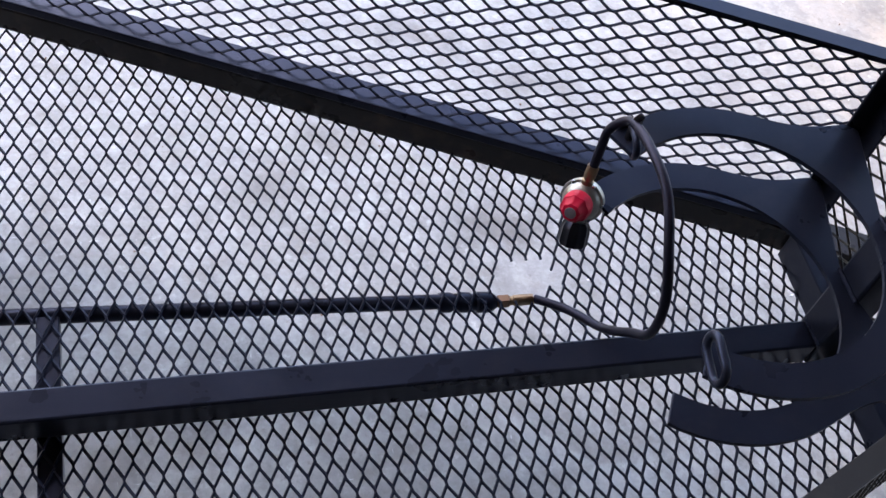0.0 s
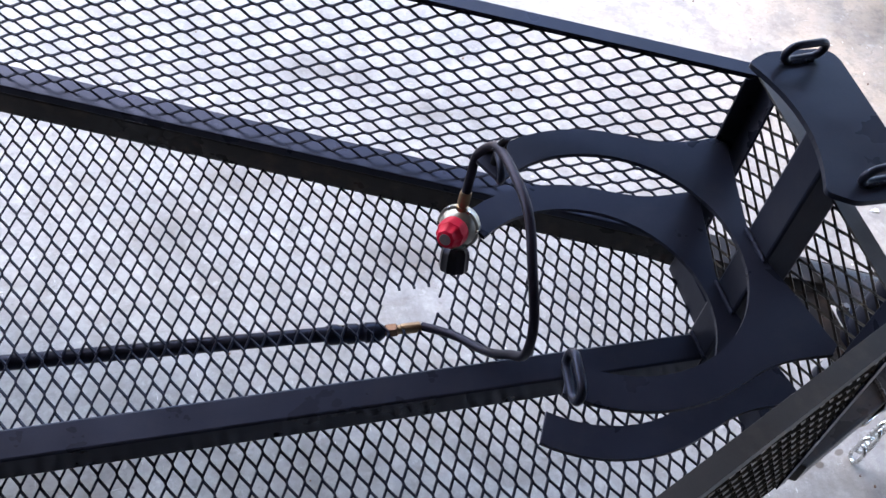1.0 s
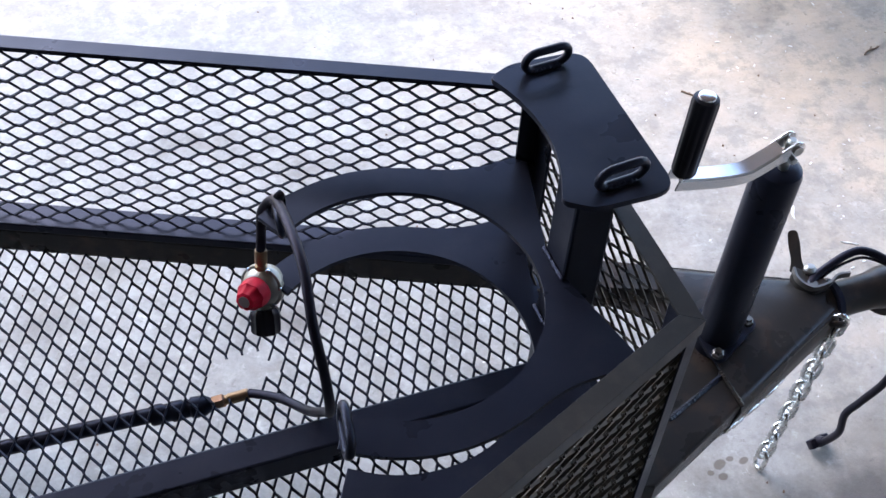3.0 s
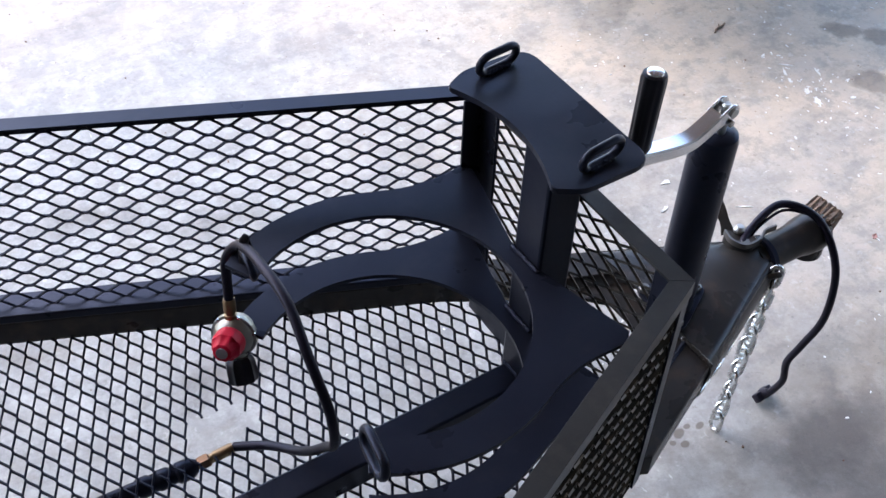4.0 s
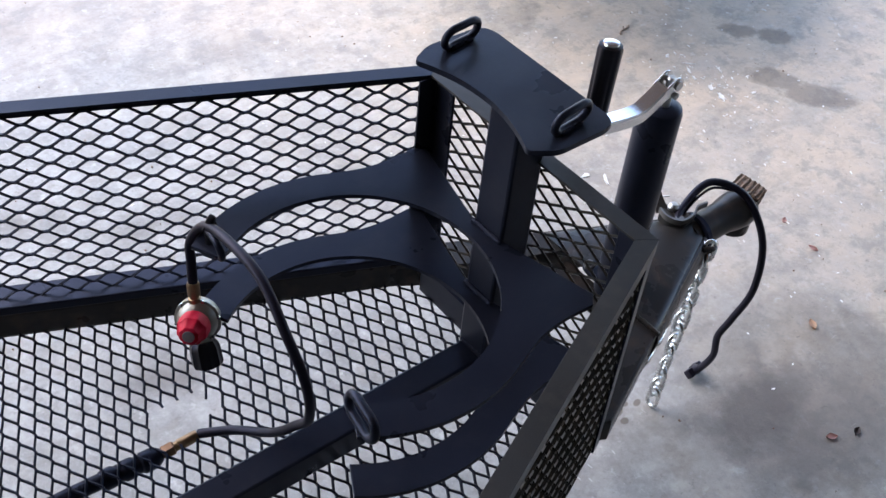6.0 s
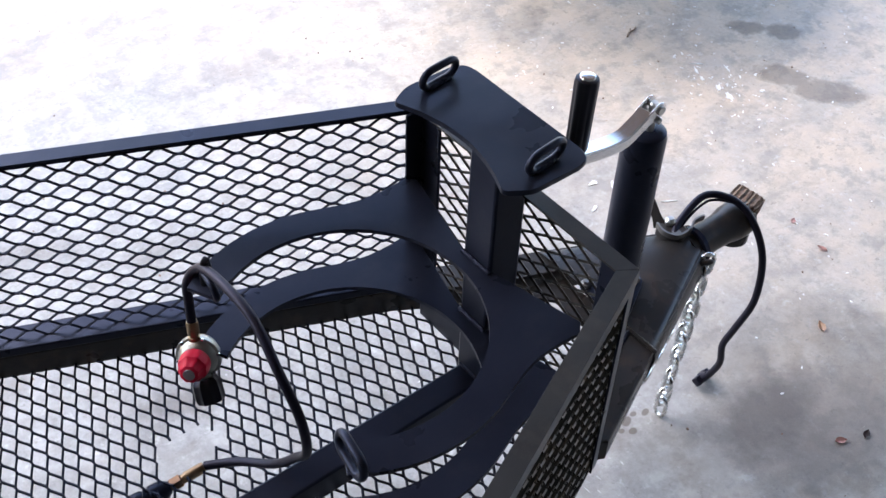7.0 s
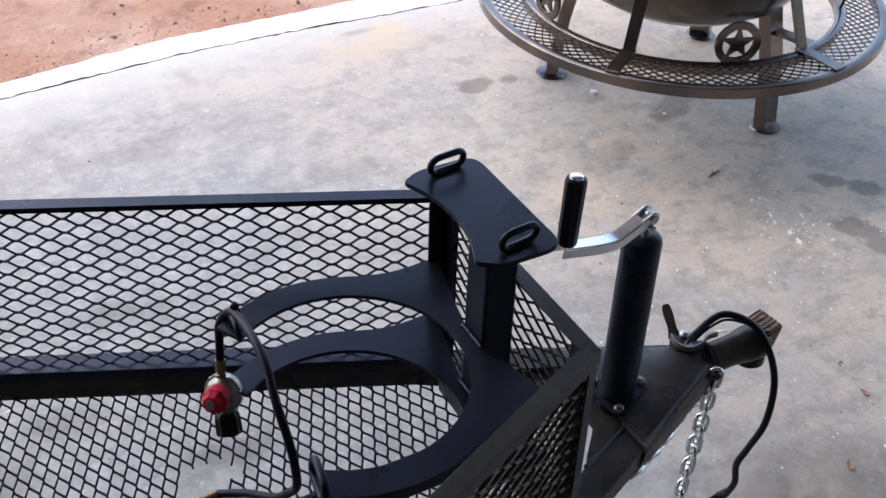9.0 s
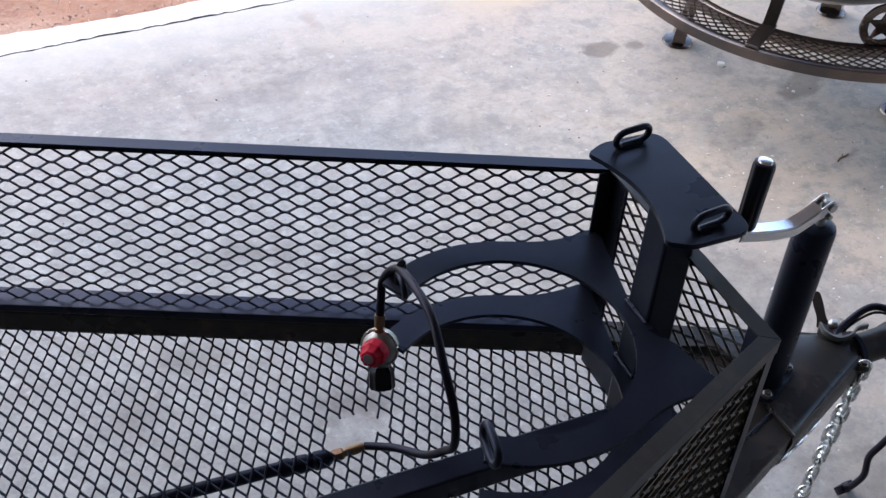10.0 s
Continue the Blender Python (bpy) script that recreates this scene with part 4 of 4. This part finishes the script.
def rim(r, w=0.030, h=0.026, z=SHELF_Z, n=110):
    sec = [(w / 2, 0), (w / 2, -h), (-w / 2, -h), (-w / 2, 0), (-w / 4, h * 0.12), (w / 4, h * 0.12)]
    return sweep([(r * math.cos(2 * math.pi * i / n), r * math.sin(2 * math.pi * i / n), z) for i in range(n)], sec, closed=True, up=(0, 0, 1))


part("outer_rim", rim(R_OUT - 0.012, 0.026), pit_steel, pit, "", 40)
part("inner_rim", rim(R_IN, 0.024), pit_steel, pit, "", 40)


def ring_mesh():
    """Expanded metal bent round the ring: diamonds run round it."""
    verts, faces = [], []
    n, rows = 104, 4
    dr = (R_OUT - R_IN - 0.03) / rows

    def strand(a0, r0, a1, r1):
        k = len(verts)
        p = Vector((r0 * math.cos(a0), r0 * math.sin(a0), SHELF_Z - 0.006))
        q = Vector((r1 * math.cos(a1), r1 * math.sin(a1), SHELF_Z - 0.006))
        d = (q - p).normalized()
        s = Vector((-d.y, d.x, 0)) * 0.0017
        for e in (p, q):
            for sx, dz in ((-1, -0.0015), (1, -0.0015), (1, 0.0015), (-1, 0.0015)):
                verts.append(tuple(e + s * sx + Vector((0, 0, dz))))
        faces.extend([(k, k + 1, k + 2, k + 3), (k + 7, k + 6, k + 5, k + 4)] + [(k + e, k + 4 + e, k + 4 + (e + 1) % 4, k + (e + 1) % 4) for e in range(4)])

    step = 2 * math.pi / n
    for j in range(rows * 2):
        r0, r1 = R_IN + 0.010 + dr * j / 2, R_IN + 0.010 + dr * (j + 1) / 2
        for i in range(n):
            a = (i + 0.5 * (j % 2)) * step
            strand(a, r0, a + step / 2, r1)
            strand(a, r0, a - step / 2, r1)
    return verts, faces


sheet("shelf_mesh", ring_mesh(), pit_steel, pit)
bowl = [(0.02, 0.275), (0.15, 0.282), (0.24, 0.302), (0.31, 0.345), (0.355, 0.41), (0.378, 0.50), (0.405, 0.502), (0.405, 0.508), (0.368, 0.508), (0.345, 0.42), (0.30, 0.36), (0.23, 0.318), (0.14, 0.296), (0.02, 0.29)]
part("bowl", lathe(bowl, None, 72), pit_steel, pit, "rounded steel bowl", 40)
for x, y in ((1.342, 1.480), (1.722, 0.953), (1.919, 1.486)):
    foot = Vector((x - PX, y - PY, 0))
    d = foot.normalized()
    leg_bm = sweep([foot + Vector((0, 0, 0.004)), d * (foot.length * 0.93) + Vector((0, 0, 0.20)), d * 0.285 + Vector((0, 0, 0.36))], [(0.031, 0.018), (-0.031, 0.018), (-0.031, -0.018), (0.031, -0.018)], up=(d.x, d.y, 0.0))
    leg = part("leg", leg_bm, pit_steel, pit)
    part("foot", lathe([(0.044, 0.0), (0.046, 0.003), (0.044, 0.007), (0.02, 0.009)], Matrix.Translation(foot), 32), pit_steel, leg, "", 40)
    tie_bm = sweep([d * (foot.length * 0.92) + Vector((0, 0, 0.288)), d * R_IN + Vector((0, 0, 0.288))], [(0.016, 0.006), (-0.016, 0.006), (-0.016, -0.006), (0.016, -0.006)], up=(0, 0, 1))
    part("bracket", tie_bm, pit_steel, leg)
# stars in hoops, standing upright round the inner rim
for i in range(5):
    a = radians(178 + 72 * i)
    d = Vector((math.cos(a), math.sin(a), 0))
    tang = Vector((-d.y, d.x, 0))
    side = d * (R_IN - 0.004) + Vector((0, 0, SHELF_Z + 0.055))
    frame_m = Matrix(((tang.x, d.x, 0, side.x), (tang.y, d.y, 0, side.y), (0, 0, 1, side.z), (0, 0, 0, 1)))
    n = 36
    hoop_bm = sweep([frame_m @ Vector((0.050 * math.cos(2 * math.pi * j / n), 0, 0.050 * math.sin(2 * math.pi * j / n))) for j in range(n)], [(0.010, 0.004), (-0.010, 0.004), (-0.010, -0.004), (0.010, -0.004)], closed=True, up=(d.x, d.y, 0))
    hoop = part("hoop", hoop_bm, pit_steel, pit)
    star = [((0.047 if j % 2 == 0 else 0.019) * math.sin(math.pi * j / 5), (0.047 if j % 2 == 0 else 0.019) * math.cos(math.pi * j / 5)) for j in range(10)]
    flip = frame_m @ Matrix(((1, 0, 0, 0), (0, 0, -1, 0), (0, 1, 0, 0), (0, 0, 0, 1)))
    part("star", add_plate(bmesh.new(), star, -0.003, 0.003, flip), pit_steel, hoop, "cut steel star")
for deg in (215.0, 277.0, 345.0, 65.0, 140.0):
    a = radians(deg)
    d = Vector((math.cos(a), math.sin(a), 0))
    t = Vector((-d.y, d.x, 0))
    m = Matrix(((d.x, t.x, 0, 0), (d.y, t.y, 0, 0), (0, 0, 1, 0), (0, 0, 0, 1)))
    part("shelf_bar", box((R_IN - 0.012, -0.018, SHELF_Z + 0.0035), (R_OUT - 0.004, 0.018, SHELF_Z + 0.010), m, 0.0015), pit_steel, pit)
    up_bm = sweep([d * R_IN + Vector((0, 0, SHELF_Z)), d * 0.372 + Vector((0, 0, 0.47))], [(0.016, 0.005), (-0.016, 0.005), (-0.016, -0.005), (0.016, -0.005)], up=(d.x, d.y, 0.3))
    part("strut", up_bm, pit_steel, pit)

# ---- litter on the floor ----
def leaf(at, turn, size, curl, label, material, seed):
    """A dry leaf: a pointed blade, curled along and across."""
    rnd = random.Random(seed)
    bm = bmesh.new()
    n, rows = 7, []
    for i in range(n + 1):
        u = i / n
        w = size * 0.34 * math.sin(math.pi * min(1.0, u * 1.05)) ** 0.8 * (1 - 0.25 * u)
        row = []
        for j in (-1, -0.5, 0, 0.5, 1):
            z = curl * size * (0.55 * j * j + 0.5 * (u - 0.4) ** 2) + rnd.uniform(-1, 1) * size * 0.015
            row.append(bm.verts.new((size * (u - 0.5), w * j * rnd.uniform(0.85, 1.1), z)))
        rows.append(row)
    for a, b in zip(rows, rows[1:]):
        for j in range(4):
            bm.faces.new((a[j], a[j + 1], b[j + 1], b[j]))
    bmesh.ops.solidify(bm, geom=bm.faces[:], thickness=-0.0008)
    low = min(v.co.z for v in bm.verts)
    for v in bm.verts:
        v.co.z -= low - 0.0003
    ob = part("leaf", bm, material, None, "", 50)
    ob.matrix_world = Matrix.Translation((*at, 0)) @ pose(0, 0, 0, 0, 0, turn)
    return tagged(ob, label, "leaf", "leaves on the concrete")


pink_leaf = plain("faded reddish leaf", (0.60, 0.37, 0.33), 0.7)
dark_leaf = plain("dark wet leaf", (0.07, 0.045, 0.04), 0.6)
leaf((1.014, -0.103), 60, 0.026, 0.22, "curled dry tan leaf lying on the concrete", leaf_brown, 1)
leaf((0.824, -0.293), -30, 0.022, 0.3, "flat purple-red leaf lying on the concrete", pink_leaf, 2)
leaf((0.872, -0.312), 20, 0.020, 0.3, "small dark leaf lying on the concrete", dark_leaf, 3)
leaf((1.189, 0.032), 100, 0.022, 0.2, "flat faded pink leaf lying on the concrete", pink_leaf, 4)
leaf((1.207, 0.122), 30, 0.018, 0.2, "flat faded pink leaf lying on the concrete", pink_leaf, 5)


def twig(at, turn, length, seed):
    rnd = random.Random(seed)
    pts = [Vector((length * (u - 0.5), rnd.uniform(-1, 1) * length * 0.06, 0.0022)) for u in (0, 0.25, 0.5, 0.75, 1)]
    bm = sweep(smooth_path(pts, 4), (0.0022, 6))
    side = [pts[2], pts[2] + Vector((length * 0.18, length * 0.12, 0.002))]
    add_sweep(bm, side, (0.0014, 5))
    ob = part("twig", bm, wood, None, "", 60)
    ob.matrix_world = Matrix.Translation((*at, 0)) @ pose(0, 0, 0, 0, 0, turn)
    return tagged(ob, "thin broken brown twig lying on the concrete", "twig", "twigs on the concrete")


twig((1.433, 0.824), 18, 0.050, 1)
twig((0.947, 0.812), -50, 0.028, 3)


def chip(at, size, material, label, seed, group):
    rnd = random.Random(seed)
    bm = bmesh.new()
    bmesh.ops.create_icosphere(bm, subdivisions=1, radius=size / 2)
    for v in bm.verts:
        v.co *= rnd.uniform(0.75, 1.2)
        v.co.z *= 0.6
    low = min(v.co.z for v in bm.verts)
    for v in bm.verts:
        v.co.z -= low
    ob = part("stone_chip", bm, material, None, "", 30)
    ob.matrix_world = Matrix.Translation((*at, at_height(*at))) @ pose(0, 0, 0, 0, 0, rnd.uniform(0, 360))
    return tagged(ob, label, "stone", group)


def at_height(x, y):
    return 0.0 if y < bend(x, CRACK_BEND) else (-0.001 if y < bend(x, EDGE_BEND) else -0.013)


chip((1.391, 1.321), 0.026, pale_stone, "white stone chip lying on the concrete", 1, "pale chips")
chip((1.504, 1.130), 0.012, pale_stone, "white stone chip lying on the concrete", 2, "pale chips")


white_flake = plain("white paint scrap", (0.8, 0.79, 0.76), 0.7)


def flake(at, length, width, turn, seed):
    """A torn scrap of pale paint, nearly flat."""
    rnd = random.Random(seed)
    n = 17
    outline = []
    for i in range(n):
        a = 2 * math.pi * i / n
        r = rnd.uniform(0.3, 1.0)
        outline.append((length / 2 * r * math.cos(a), width / 2 * r * math.sin(a)))
    ob = part("paint_flake", add_plate(bmesh.new(), outline, 0.0002, 0.0018), white_flake)
    ob.matrix_world = Matrix.Translation((*at, 0)) @ pose(0, 0, 0, 0, 0, turn)
    return tagged(ob, "torn white paint flake stuck on the concrete", "flake", "white flakes")


spots = [((1.430, 0.492), 0.042, 0.020, 70), ((1.438, 0.534), 0.036, 0.016, 40), ((1.432, 0.582), 0.030, 0.012, 80), ((1.444, 0.612), 0.044, 0.008, 60), ((1.447, 0.687), 0.016, 0.010, 0), ((1.467, 0.632), 0.040, 0.006, -40), ((1.512, 0.572), 0.036, 0.006, 75), ((0.977, 0.427), 0.060, 0.010, 60), ((0.952, 0.462), 0.030, 0.016, 0), ((0.897, 0.402), 0.040, 0.010, 20), ((1.042, 0.322), 0.050, 0.004, -30), ((1.512, 0.462), 0.018, 0.012, 10)]
for i, (at, a, b, turn) in enumerate(spots):
    flake(at, a, b, turn, 40 + i)

# grit on the slab and stones in the dirt, too many to count
rnd = random.Random(77)
bm = bmesh.new()
for i in range(240):
    x, y = rnd.uniform(-0.9, 2.6), rnd.uniform(-0.6, 1.95)
    r = rnd.uniform(0.0009, 0.0024)
    m = Matrix.Translation((x, y, r * 0.5)) @ pose(0, 0, 0, rnd.uniform(0, 360), rnd.uniform(0, 360), 0) @ Matrix.Diagonal((r, r * rnd.uniform(0.6, 1.4), r * 0.7, 1))
    bmesh.ops.create_cube(bm, size=1.4, matrix=m)
pale = bmesh.new()
for i in range(330):
    x, y = (rnd.gauss(1.35, 0.5), rnd.gauss(0.55, 0.5)) if i < 260 else (rnd.gauss(1.45, 0.05), rnd.gauss(0.53, 0.08))
    r = rnd.uniform(0.0012, 0.0034)
    m = Matrix.Translation((x, y, r * 0.3)) @ pose(0, 0, 0, 0, 0, rnd.uniform(0, 360)) @ Matrix.Diagonal((r * rnd.uniform(0.8, 3.2), r, r * 0.5, 1))
    bmesh.ops.create_icosphere(pale, subdivisions=1, radius=0.8, matrix=m)
tagged(part("paint_specks", pale, white_flake), "small white paint specks scattered over the concrete", "specks", kind="stuff")
tagged(part("grit", bm, dark_stone), "fine dark grit scattered over the concrete", "grit", kind="stuff")
bm = bmesh.new()
for i in range(1500):
    x = rnd.uniform(-1.6, 2.6)
    y = bend(x, EDGE_BEND) + abs(rnd.gauss(0, 0.10)) + 0.004 if i % 3 else bend(x, EDGE_BEND) + rnd.uniform(0, 1.2)
    r = rnd.uniform(0.0015, 0.006) if i % 9 else rnd.uniform(0.007, 0.016)
    m = Matrix.Translation((x, y, -0.012 + r * 0.3)) @ pose(0, 0, 0, rnd.uniform(0, 360), rnd.uniform(0, 360), 0) @ Matrix.Diagonal((r, r * rnd.uniform(0.6, 1.2), r * 0.7, 1))
    bmesh.ops.create_icosphere(bm, subdivisions=1, radius=0.7, matrix=m)
tagged(part("gravel", bm, dirt_stone), "reddish gravel along the edge of the dirt", "gravel", kind="stuff")
